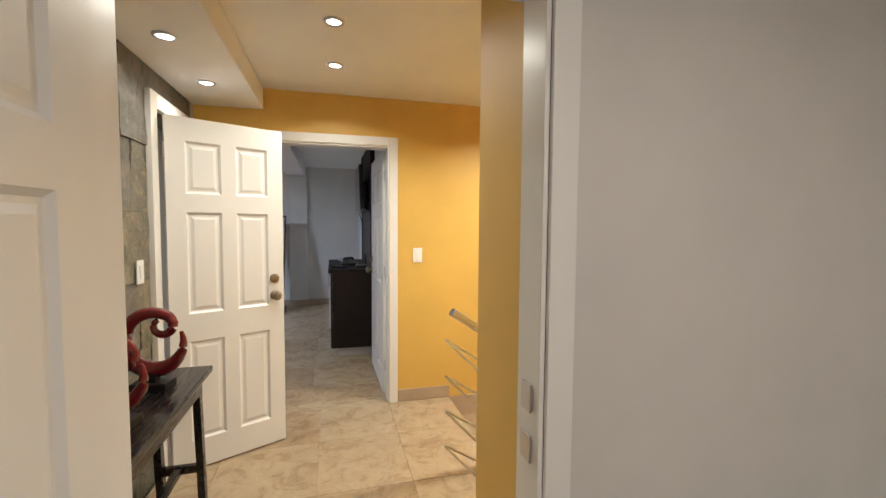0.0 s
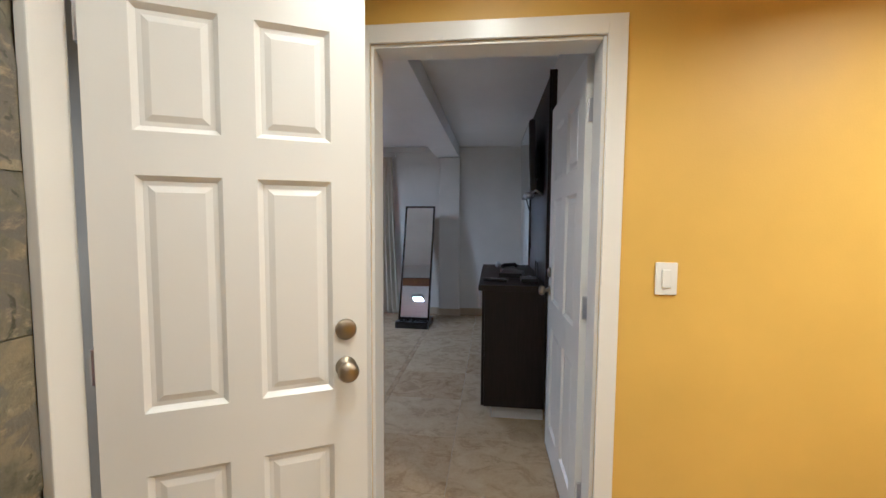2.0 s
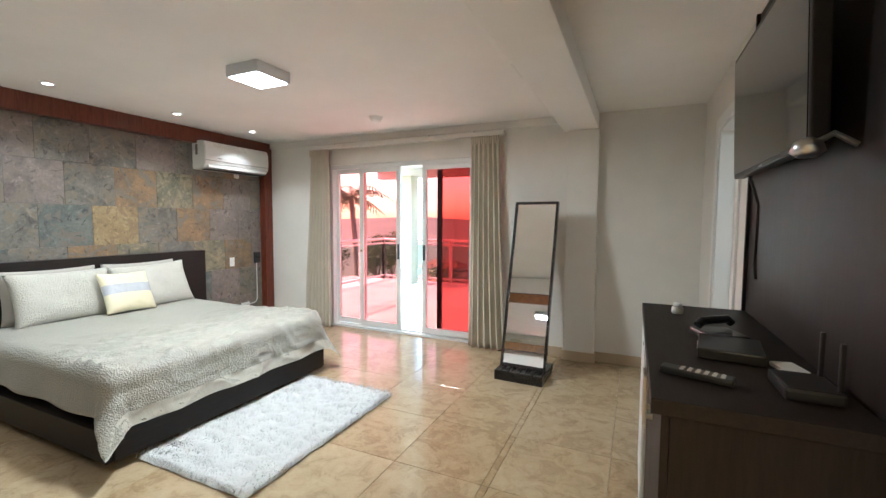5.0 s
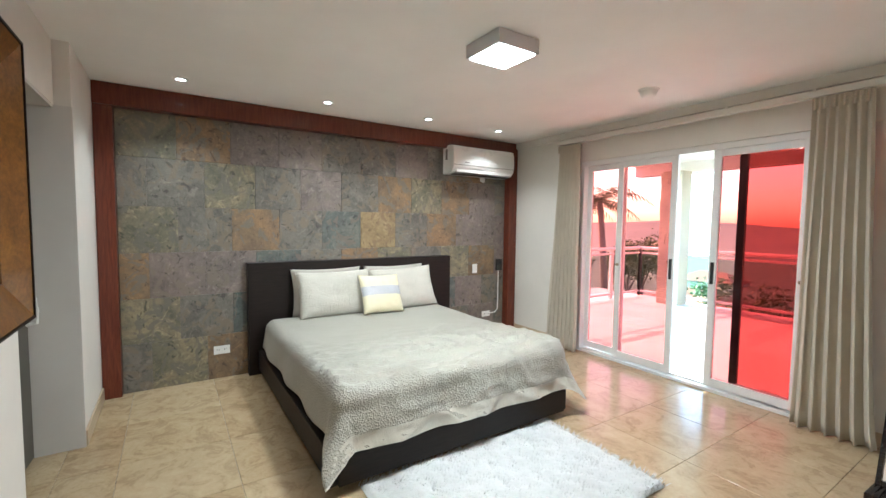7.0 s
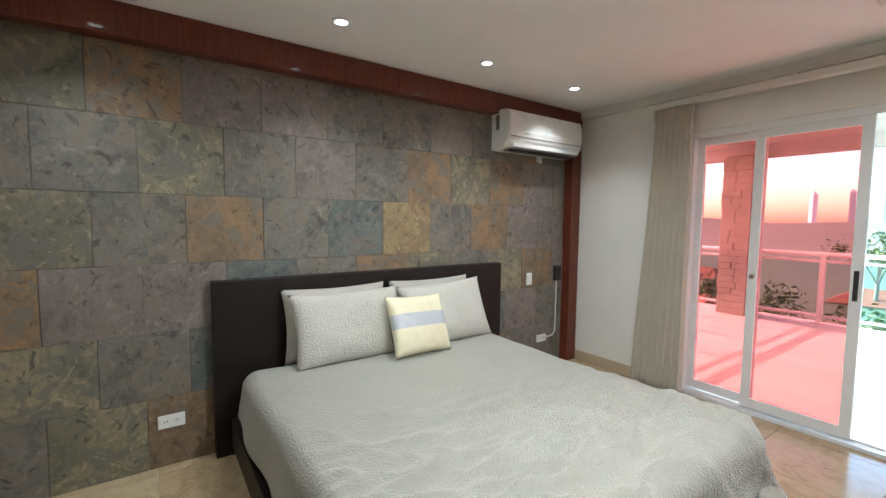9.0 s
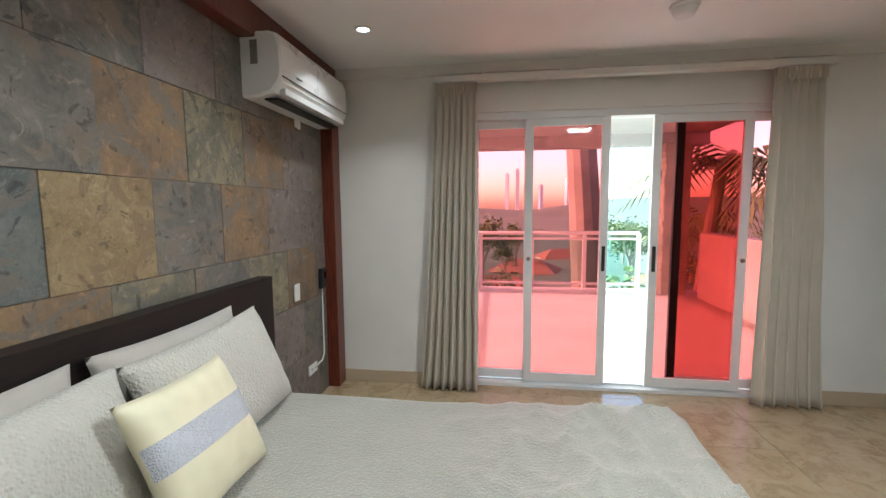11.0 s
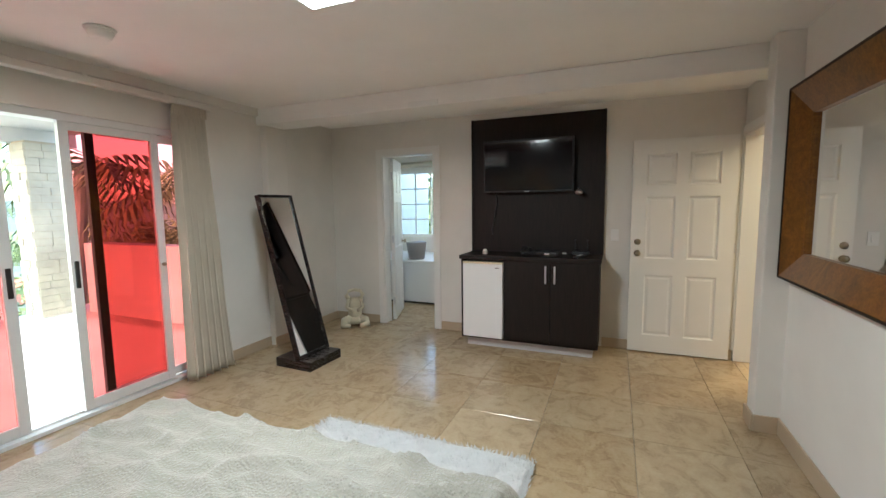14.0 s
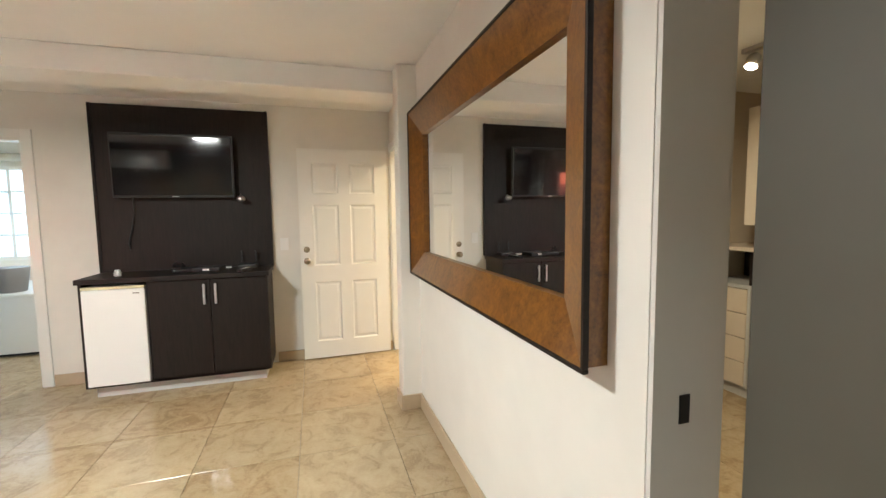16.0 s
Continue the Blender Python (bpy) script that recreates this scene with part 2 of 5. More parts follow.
def glass(name, tint, gloss=0.06):
    m = bpy.data.materials.new(name)
    m.use_nodes = True
    n, l = m.node_tree.nodes, m.node_tree.links
    n.remove(n["Principled BSDF"])
    tr, gl, mx, fr = n.new("ShaderNodeBsdfTransparent"), n.new("ShaderNodeBsdfGlossy"), n.new("ShaderNodeMixShader"), n.new("ShaderNodeFresnel")
    tr.inputs["Color"].default_value = (*tint, 1)
    gl.inputs["Roughness"].default_value = 0.02
    fr.inputs["IOR"].default_value = 1.3
    l.new(fr.outputs[0], mx.inputs[0])
    l.new(tr.outputs[0], mx.inputs[1])
    l.new(gl.outputs[0], mx.inputs[2])
    l.new(mx.outputs[0], n["Material Output"].inputs["Surface"])
    return m


M_REDGLASS = glass("red_film_glass", (0.56, 0.165, 0.158))
M_CLEAR = glass("clear_glass", (0.93, 0.96, 0.95))
M_GREENGLASS = glass("green_glass", (0.55, 0.80, 0.74))


def glow(name, colour, strength):
    m = bpy.data.materials.new(name)
    m.use_nodes = True
    b = m.node_tree.nodes["Principled BSDF"]
    b.inputs["Base Color"].default_value = (0.9, 0.9, 0.9, 1)
    b.inputs["Emission Color"].default_value = (*colour, 1)
    b.inputs["Emission Strength"].default_value = strength
    return m


M_GLOW = glow("lit_diffuser", (1, 0.98, 0.95), 0.9)
M_GLOW_WARM = glow("lit_warm_bulb", (1, 0.85, 0.62), 1.6)


def leafy(name, a, b_):
    m, n, l, b = material(name, a, 0.6)
    f = noise_tex(n, l, coords(n, l), 2.5, 4)
    g = n.new("ShaderNodeNewGeometry")
    l.new(mix(n, l, 0.5, ramp(n, l, f, [(0.3, a), (0.7, b_)]), ramp(n, l, g.outputs["Random Per Island"], [(0, a), (1, b_)])), b.inputs["Base Color"])
    return m


M_LEAF = leafy("leaves", (0.035, 0.065, 0.022), (0.13, 0.17, 0.05))
M_PALM = leafy("palm_leaves", (0.05, 0.08, 0.025), (0.16, 0.18, 0.07))
M_BARK = paint("palm_bark", (0.24, 0.20, 0.165), 0.9, 0.2, 0.6)
M_GROUND = leafy("scrub_ground", (0.05, 0.07, 0.03), (0.14, 0.15, 0.08))
M_ROOF = paint("terracotta_roof", (0.32, 0.10, 0.06), 0.8, 0.2, 0.3)
M_HOUSE = paint("house_render", (0.62, 0.58, 0.52), 0.8, 0.1, 0.2)
M_TOWER = paint("tower_concrete", (0.66, 0.67, 0.70), 0.7, 0.06, 0.0)
M_TOWERWIN = material("tower_glass", (0.34, 0.38, 0.42), 0.3)[0]
M_STONE = paint("stacked_stone", (0.50, 0.46, 0.38), 0.8, 0.2, 0.6)


# ---- building helpers ----
def thing(name, label="", category="", at=(0, 0, 0), rz=0, group="", m=None):
    o = new(name)
    o.matrix_world = m if m else pose(*at, 0, 0, rz)
    return tagged(o, label, category, group)


def part(name, bm, mat, parent=None, label="", smooth=False):
    me = bpy.data.meshes.new(name)
    bm.normal_update()
    bm.to_mesh(me)
    bm.free()
    me.materials.append(mat)
    if smooth:
        for p in me.polygons:
            p.use_smooth = True
    o = new(name, me)
    if parent:
        o.parent = parent
    return tagged(o, label)


def box(*b, bevel=0.0, bm=None):
    """A box from two corners x0, y0, z0, x1, y1, z1, with its edges rounded by bevel."""
    out = bm or bmesh.new()
    t = bmesh.new() if bm else out
    x0, y0, z0, x1, y1, z1 = b
    r = bmesh.ops.create_cube(t, size=1)
    for v in r["verts"]:
        v.co = Vector((x0 + (v.co.x + 0.5) * (x1 - x0), y0 + (v.co.y + 0.5) * (y1 - y0), z0 + (v.co.z + 0.5) * (z1 - z0)))
    if bevel:
        bmesh.ops.bevel(t, geom=list(t.edges), offset=bevel, segments=2, profile=0.6, affect="EDGES")
    if bm:
        join(bm, t)
    return out


def join(bm, t):
    me = bpy.data.meshes.new("joined")
    t.to_mesh(me)
    t.free()
    bm.from_mesh(me)
    bpy.data.meshes.remove(me)
    return bm


def boxes(*rows, bevel=0.0):
    bm = bmesh.new()
    for r in rows:
        box(*r, bevel=bevel, bm=bm)
    return bm


def rod(points, radius, sides=10, taper=None):
    """A round bar along points."""
    bm = bmesh.new()
    pts = [Vector(p) for p in points]
    rings = []
    for i, p in enumerate(pts):
        d = (pts[min(i + 1, len(pts) - 1)] - pts[max(i - 1, 0)]).normalized()
        u = d.orthogonal().normalized() if abs(d.z) > 0.95 else d.cross(Vector((0, 0, 1))).normalized()
        w = d.cross(u)
        r = radius if taper is None else taper[i]
        rings.append([bm.verts.new(p + r * (math.cos(k * math.tau / sides) * u + math.sin(k * math.tau / sides) * w)) for k in range(sides)])
    for a, b in zip(rings, rings[1:]):
        for k in range(sides):
            bm.faces.new((a[k], a[(k + 1) % sides], b[(k + 1) % sides], b[k]))
    bm.faces.new(rings[0][::-1])
    bm.faces.new(rings[-1])
    bmesh.ops.recalc_face_normals(bm, faces=bm.faces)
    return bm


def lathe(profile, sides=24):
    """A turned shape from (radius, z) rows."""
    bm = bmesh.new()
    rings = [[bm.verts.new((r * math.cos(k * math.tau / sides), r * math.sin(k * math.tau / sides), z)) for k in range(sides)] for r, z in profile]
    for a, b in zip(rings, rings[1:]):
        for k in range(sides):
            bm.faces.new((a[k], a[(k + 1) % sides], b[(k + 1) % sides], b[k]))
    bm.faces.new(rings[0][::-1])
    bm.faces.new(rings[-1])
    return bm


def moved(bm, m):
    bmesh.ops.transform(bm, matrix=m, verts=bm.verts)
    return bm


def grid(nu, nv, f):
    bm = bmesh.new()
    vs = [[bm.verts.new(f(i / nu, j / nv)) for j in range(nv + 1)] for i in range(nu + 1)]
    for i in range(nu):
        for j in range(nv):
            bm.faces.new((vs[i][j], vs[i + 1][j], vs[i + 1][j + 1], vs[i][j + 1]))
    return bm


def structure(name, bm, mat, label="", category=""):
    return tagged(part(name, bm, mat), label, category, "", "structure")


# ---- bedroom shell ----
XW, XE, YS, YN = -4.54, 0.80, 3.77, 8.17
wall_west = structure("wall_west", boxes((-4.75, 3.5, -0.1, XW, 8.42, 2.6)), M_SLATEBACK, "bedroom wall clad in slate tiles", "wall")
SL0, SL1, STOP = -3.44, -1.06, 2.12
wall_north = structure("wall_north", boxes((XW, YN, -0.1, SL0, 8.37, 2.6), (SL1, YN, -0.1, 1.0, 8.37, 2.6), (SL0, YN, STOP, SL1, 8.37, 2.6),
                                           (XW, YN - 0.035, 2.395, -0.385, YN, CEIL)), M_WALL, "off-white painted wall with sliding door opening", "wall")
BD0, BD1, BDT = 6.745, 7.435, 2.09
wall_east = structure("wall_east", boxes((XE, 3.722, -0.1, 0.93, BD0, 2.6), (XE, BD1, -0.1, 0.93, YN, 2.6), (XE, BD0, BDT, 0.93, BD1, 2.6)), M_WALL, "off-white painted wall behind the television", "wall")
MW1 = -2.775
wall_south = structure("wall_south", boxes((MW1, 3.56, -0.1, -0.60, YS, 2.6), (XW, 3.56, -0.1, -3.66, 3.85, 2.6), (-3.66, 3.56, 2.09, MW1, YS, 2.6)), M_WALL, "white painted wall with the mirror and closet opening", "wall")
column_south = structure("column_south", boxes((-0.60, 3.66, 0, -0.45, 3.91, CEIL - 0.002), bevel=0.01), M_WALL, "slim off-white painted column", "column")
column_north = structure("column_north", boxes((-0.385, 8.09, 0, -0.085, YN, 2.309), bevel=0.012), M_WALL, "off-white painted column under the beam", "column")
EO0, EO1, EOT = -0.08, 0.787, 2.074
ROOM_FACE = 3.72
wall_entry = structure("wall_entry", boxes((-0.45, 3.66, -0.1, EO0, ROOM_FACE, 2.6), (EO1, 3.66, -0.1, XE + 0.13, ROOM_FACE, 2.6), (EO0, 3.66, EOT, EO1, ROOM_FACE, 2.6)), M_WALL, "off-white bedroom side of the entry wall", "wall")
ceiling_bedroom = structure("ceiling_bedroom", boxes((-4.75, 3.56, CEIL, 1.0, 8.42, 2.62)), M_CEIL, "smooth white ceiling", "ceiling")
ceiling_beam = structure("ceiling_beam", boxes((-0.429, ROOM_FACE, 2.31, -0.10, YN, CEIL - 0.002), bevel=0.008), M_CEIL, "white painted ceiling beam", "beam")

# red wood border round the slate
trim_wood = structure("trim_wood_border", boxes((XW, 3.853, 0, -4.45, 3.975, 2.30), (XW, 8.03, 0, -4.43, 8.165, 2.30), (XW, 3.853, 2.30, -4.43, 8.165, CEIL - 0.003), bevel=0.006), M_MAHOG, "reddish brown stained wood border", "trim")

# baseboards of travertine
def baseboard(name, *rows):
    return structure(name, boxes(*rows, bevel=0.004), M_TRAV_EDGE, "beige stone baseboard", "baseboard")


baseboard("baseboard_north", (-4.43, YN - 0.014, 0, SL0 - 0.03, YN - 0.001, 0.10), (SL1 + 0.02, YN - 0.014, 0, -0.385, YN - 0.001, 0.10), (-0.085, YN - 0.014, 0, XE, YN - 0.001, 0.10), (-0.40, 8.076, 0, -0.07, 8.089, 0.10), (-0.084, 8.089, 0, -0.071, YN - 0.014, 0.1))
baseboard("baseboard_east", (XE - 0.013, BD1 + 0.08, 0, XE - 0.001, YN - 0.014, 0.10), (XE - 0.013, 6.27, 0, XE - 0.001, BD0 - 0.08, 0.10), (XE - 0.013, ROOM_FACE, 0, XE - 0.001, 4.87, 0.10))
baseboard("baseboard_south", (MW1, YS + 0.001, 0, -0.601, YS + 0.014, 0.11), (-0.615, YS + 0.014, 0, -0.601, 3.911, 0.11), (-0.615, 3.911, 0, -0.435, 3.925, 0.11), (-0.449, 3.74, 0, -0.435, 3.911, 0.11), (XW, 3.851, 0, -3.66, 3.864, 0.10))

# ---- hallway shell ----
YW = 3.592
HW = -0.60
wall_yellow = structure("wall_yellow", boxes((HW, YW, -2.0, EO0, 3.658, 2.6), (EO1, YW, -2.0, 3.8, 3.658, 2.6), (EO0, YW, EOT, EO1, 3.658, 2.6), (EO0, YW, -0.2, EO1, 3.658, -0.05)), M_YELLOW, "mustard yellow painted hallway wall", "wall")
D1Y0, D1Y1 = 2.865, 3.50
wall_slate_hall = structure("wall_slate_hall", boxes((-0.76, 1.25, -0.1, HW - 0.02, D1Y0, 2.6), (-0.76, D1Y1, -0.1, HW - 0.02, 3.56, 2.6), (-0.76, D1Y0, 2.08, HW - 0.02, D1Y1, 2.6)), M_SLATEBACK, "hallway wall clad in rough grey slate", "wall")
wall_stair = structure("wall_stair", boxes((0.86, 1.25, -2.0, 3.8, 1.67, 2.6), (3.7, 1.67, -2.0, 3.8, YW, 2.6)), M_YELLOW, "yellow painted stairwell wall", "wall")
ceiling_hall = structure("ceiling_hall", boxes((-0.76, 1.13, HALL_CEIL, 3.8, YW, 2.6)), M_CEIL, "white hallway ceiling", "ceiling")
ceiling_soffit = structure("ceiling_soffit", boxes((HW, 1.25, SOFFIT, -0.135, YW - 0.002, HALL_CEIL - 0.002), bevel=0.006), M_CEIL, "dropped white ceiling soffit", "soffit")
NB0, NB1 = -0.095, 0.84
wall_near = structure("wall_near", boxes((NB1 + 0.02, 1.13, -0.1, 2.4, 1.25, 2.6), (-0.72, 1.13, -0.1, NB0 - 0.02, 1.25, 2.6), (NB0 - 0.02, 1.13, 2.06, NB1 + 0.02, 1.25, 2.6),
                                         (-0.72, -1.5, -0.1, -0.62, 1.13, 2.6), (2.3, -1.5, -0.1, 2.4, 1.13, 2.6), (-0.62, -1.5, -0.1, 2.3, -1.4, 2.6)), M_GREYWALL, "light grey painted wall of the first room", "wall")
ceiling_near = structure("ceiling_near", boxes((-0.72, -1.5, HALL_CEIL, 2.4, 1.13, 2.6)), M_CEIL, "white ceiling of the first room", "ceiling")
baseboard("baseboard_hall", (0.857, YW - 0.014, 0, 1.295, YW - 0.001, 0.10), (HW + 0.035, 1.26, 0, HW + 0.05, 2.77, 0.09))


def casing(name, x0, x1, y0, y1, top, w, axis, label, depth0, depth1, face):
    """A painted door frame: two uprights and a head, as casing on both faces and a lining through the wall."""
    t = 0.016
    rows = []
    lo, hi = (x0, x1) if axis == "x" else (y0, y1)
    for f0, f1 in ((depth0 - t, depth0 - 0.001), (depth1 + 0.001, depth1 + t)):
        for a, b, z0, z1 in ((lo - w, lo, 0, top + w), (hi, hi + w, 0, top + w), (lo, hi, top, top + w)):
            rows.append((a, f0, z0, b, f1, z1) if axis == "x" else (f0, a, z0, f1, b, z1))
    k = 0.014
    for a, b, z0, z1 in ((lo, lo + k, 0, top), (hi - k, hi, 0, top), (lo + k, hi - k, top - k, top)):
        rows.append((a, depth0 - 0.001, z0, b, depth1 + 0.001, z1) if axis == "x" else (depth0 - 0.001, a, z0, depth1 + 0.001, b, z1))
    return structure(name, boxes(*rows, bevel=0.003), M_WHITE, label, "door frame")


casing("door_frame_entry", EO0, EO1, 0, 0, EOT, 0.068, "x", "white painted door frame in yellow wall", YW, ROOM_FACE, 0)
casing("door_frame_bath", 0, 0, BD0, BD1, BDT, 0.075, "y", "white painted bathroom door frame", XE, 0.93, 0)
casing("door_frame_near", NB0, NB1, 0, 0, 2.04, 0.07, "x", "white painted door frame of first room", 1.13, 1.25, 0)
structure("door_frame_hall", boxes((HW - 0.001, D1Y0 - 0.085, 0, HW + 0.03, D1Y0, 2.16), (HW - 0.001, D1Y0, 2.075, HW + 0.03, YW - 0.002, 2.16), (HW - 0.10, D1Y0, 0, HW - 0.001, D1Y0 + 0.015, 2.075), bevel=0.004), M_WHITE, "white painted frame against slate wall", "door frame")


# ---- doors ----
def panel_door(name, label, width, height, m, knob_side=1, lock=True, knob_mat=None):
    """A six-panel door; its hinge edge stands at the origin and the leaf runs along +x."""
    d = thing(name, label, "door", m=m)
    t = 0.02
    st, mid = 0.118 * width / 0.8, 0.10 * width / 0.8
    pw = (width - 2 * st - mid) / 2
    zs = [(0.165, 0.755), (0.915, 1.50), (1.605, 1.90)]
    zs = [(a * height / 2.03, b * height / 2.03) for a, b in zs]
    xs = [(st, st + pw), (st + pw + mid, st + 2 * pw + mid)]
    rows = [(0, -t, 0, st, t, height), (width - st, -t, 0, width, t, height), (st + pw, -t, 0, st + pw + mid, t, height)]
    z = 0
    for a, b in zs + [(height, height)]:
        for x0, x1 in xs:
            rows.append((x0, -t, z, x1, t, a))
        z = b
    part("leaf", boxes(*rows), M_WHITE, d)
    for x0, x1 in xs:
        for z0, z1 in zs:
            bm = bmesh.new()
            rings = []
            for k, y in ((0.04, 0.0145), (0.024, 0.009), (0.013, 0.0085), (0.0, t), (0.0, -t), (0.013, -0.0085), (0.024, -0.009), (0.04, -0.0145)):
                rings.append([bm.verts.new((x, y, zz)) for x, zz in ((x0 + k, z0 + k), (x1 - k, z0 + k), (x1 - k, z1 - k), (x0 + k, z1 - k))])
            for p, q in zip(rings, rings[1:]):
                for i in range(4):
                    bm.faces.new((p[i], p[(i + 1) % 4], q[(i + 1) % 4], q[i]))
            bm.faces.new(rings[0])
            bm.faces.new(rings[-1])
            bmesh.ops.recalc_face_normals(bm, faces=bm.faces)
            part("panel", bm, M_WHITE, d)
    kx = width - 0.06
    for side in (-1, 1):
        k = lathe([(0.03, 0), (0.03, 0.006), (0.012, 0.01), (0.012, 0.03), (0.026, 0.036), (0.03, 0.05), (0.024, 0.062), (0.008, 0.066)])
        part("knob", moved(k, pose(kx, side * t, 0.98, -90 * side)), knob_mat or M_BRASS, d, "round aged metal knob", True)
        if lock:
            k = lathe([(0.03, 0), (0.03, 0.008), (0.024, 0.014), (0.008, 0.016)])
            part("deadbolt", moved(k, pose(kx, side * t, 1.09, -90 * side)), knob_mat or M_BRASS, d, "round deadbolt rosette", True)
    for z in (0.2, 1.0, 1.8):
        part("hinge", boxes((-0.012, -0.012, z, 0.003, 0.012, z + 0.09), bevel=0.003), M_CHROME, d)
    return d


panel_door("door_hall", "white six-panel door standing open beside slate wall", 0.645, 2.036, pose(-0.549, 2.878, 0.012, 0, 0, 27.6))
panel_door("door_entry", "white six-panel bedroom entry door standing wide open", 0.86, 2.06, pose(0.775, 3.765, 0.012, 0, 0, 91.0))
panel_door("door_bath", "white panelled bathroom door standing open inwards", 0.64, 2.06, pose(0.955, 7.39, 0.012, 0, 0, 19.0), lock=False)
panel_door("door_near", "white six-panel door of the first room, open", 0.80, 2.02, pose(-0.10, 1.155, 0.012, 0, 0, -91.5))
part("strike_plate", boxes((0.817, 1.16, 0.985, 0.8235, 1.21, 1.055), bevel=0.001), M_CHROME, bpy.data.objects["door_frame_near"], "steel strike plate")
part("strike_plate", boxes((0.817, 1.16, 0.855, 0.8235, 1.21, 0.925), bevel=0.001), M_CHROME, bpy.data.objects["door_frame_near"], "steel strike plate")


# ---- switches and sockets ----
def switch(name, label, m, w=0.075, h=0.118, socket=False):
    """A wall plate that lies in the local xz plane and faces -y."""
    s = thing(name, label, "socket" if socket else "light switch", m=m)
    part("plate", boxes((-w / 2, -0.008, -h / 2, w / 2, 0, h / 2), bevel=0.003), M_PLASTIC, s)
    if socket:
        for dx in (-0.028, 0.028):
            part("outlet", boxes((dx - 0.017, -0.0105, -0.02, dx + 0.017, -0.008, 0.02), bevel=0.002), M_PLASTIC, s)
            part("slot", boxes((dx - 0.008, -0.0115, -0.004, dx - 0.005, -0.0104, 0.01), (dx + 0.005, -0.0115, -0.004, dx + 0.008, -0.0104, 0.01)), M_BLACK, s)
    else:
        part("rocker", boxes((-0.016, -0.013, -0.033, 0.016, -0.008, 0.033), bevel=0.002), M_PLASTIC, s)
    return s


switch("light_switch", "white rocker switch on yellow wall", pose(1.019, YW, 1.207))
switch("light_switch", "white rocker switch on slate wall", pose(HW + 0.012, 2.625, 1.209, 0, 0, 90))
switch("light_switch", "white rocker switch on slate tiles", pose(-4.515, 7.549, 0.858, 0, 0, 90), 0.07, 0.115)
switch("wall_socket", "white double socket low on slate tiles", pose(-4.515, 4.695, 0.26, 0, 0, 90), 0.13, 0.075, True)
switch("wall_socket", "white double socket below the cable", pose(-4.515, 7.74, 0.26, 0, 0, 90), 0.13, 0.07, True)
switch("wall_socket", "small white junction plate below air conditioner", pose(-4.515, 7.647, 1.974, 0, 0, 90), 0.075, 0.05)
switch("light_switch", "white rocker switch beside television panel", pose(XE - 0.001, 4.77, 1.16, 0, 0, -90))

th = thing("wall_keypad", "small black wall controller on slate tiles", "controller", (-4.515, 7.935, 0.892), 90)
part("body", boxes((-0.045, -0.03, -0.075, 0.045, 0, 0.075), bevel=0.006), M_BLACK, th)
part("display", boxes((-0.03, -0.0325, 0.0, 0.03, -0.0295, 0.05)), M_SCREEN, th)
cb = thing("cable", "white cable running down the slate wall", "cable")
part("strand", rod([(-4.508, 7.935, 0.817), (-4.508, 7.935, 0.5), (-4.506, 7.93, 0.31), (-4.506, 7.89, 0.268), (-4.506, 7.805, 0.265)], 0.006, 6), M_PLASTIC, cb)


# ---- bed ----
bed = thing("bed", "dark wenge platform bed with tall headboard", "bed")
part("headboard", boxes((-4.518, 4.908, 0.0, -4.433, 7.12, 1.04), bevel=0.004), M_WENGE, bed)
part("platform", boxes((-4.45, 5.03, 0.16, -2.38, 6.74, 0.215), bevel=0.005), M_WENGE, bed)
part("side_rail", boxes((-4.45, 4.99, 0.05, -2.36, 5.028, 0.225), bevel=0.004), M_WENGE, bed)
part("side_rail", boxes((-4.45, 6.742, 0.05, -2.36, 6.78, 0.225), bevel=0.004), M_WENGE, bed)
part("foot_rail", boxes((-2.378, 5.03, 0.05, -2.34, 6.74, 0.215), bevel=0.004), M_WENGE, bed)
part("base", boxes((-4.4, 5.25, 0.0, -2.56, 6.55, 0.16)), M_WENGE, bed)
mat_ = thing("mattress", "white mattress on the bed platform", "mattress")
part("core", boxes((-4.40, 5.14, 0.216, -2.46, 6.72, 0.50), bevel=0.05), M_SHEET, mat_, "", True)

BX0, BX1, BY0, BY1, BT = -4.28, -2.47, 5.11, 6.74, 0.525


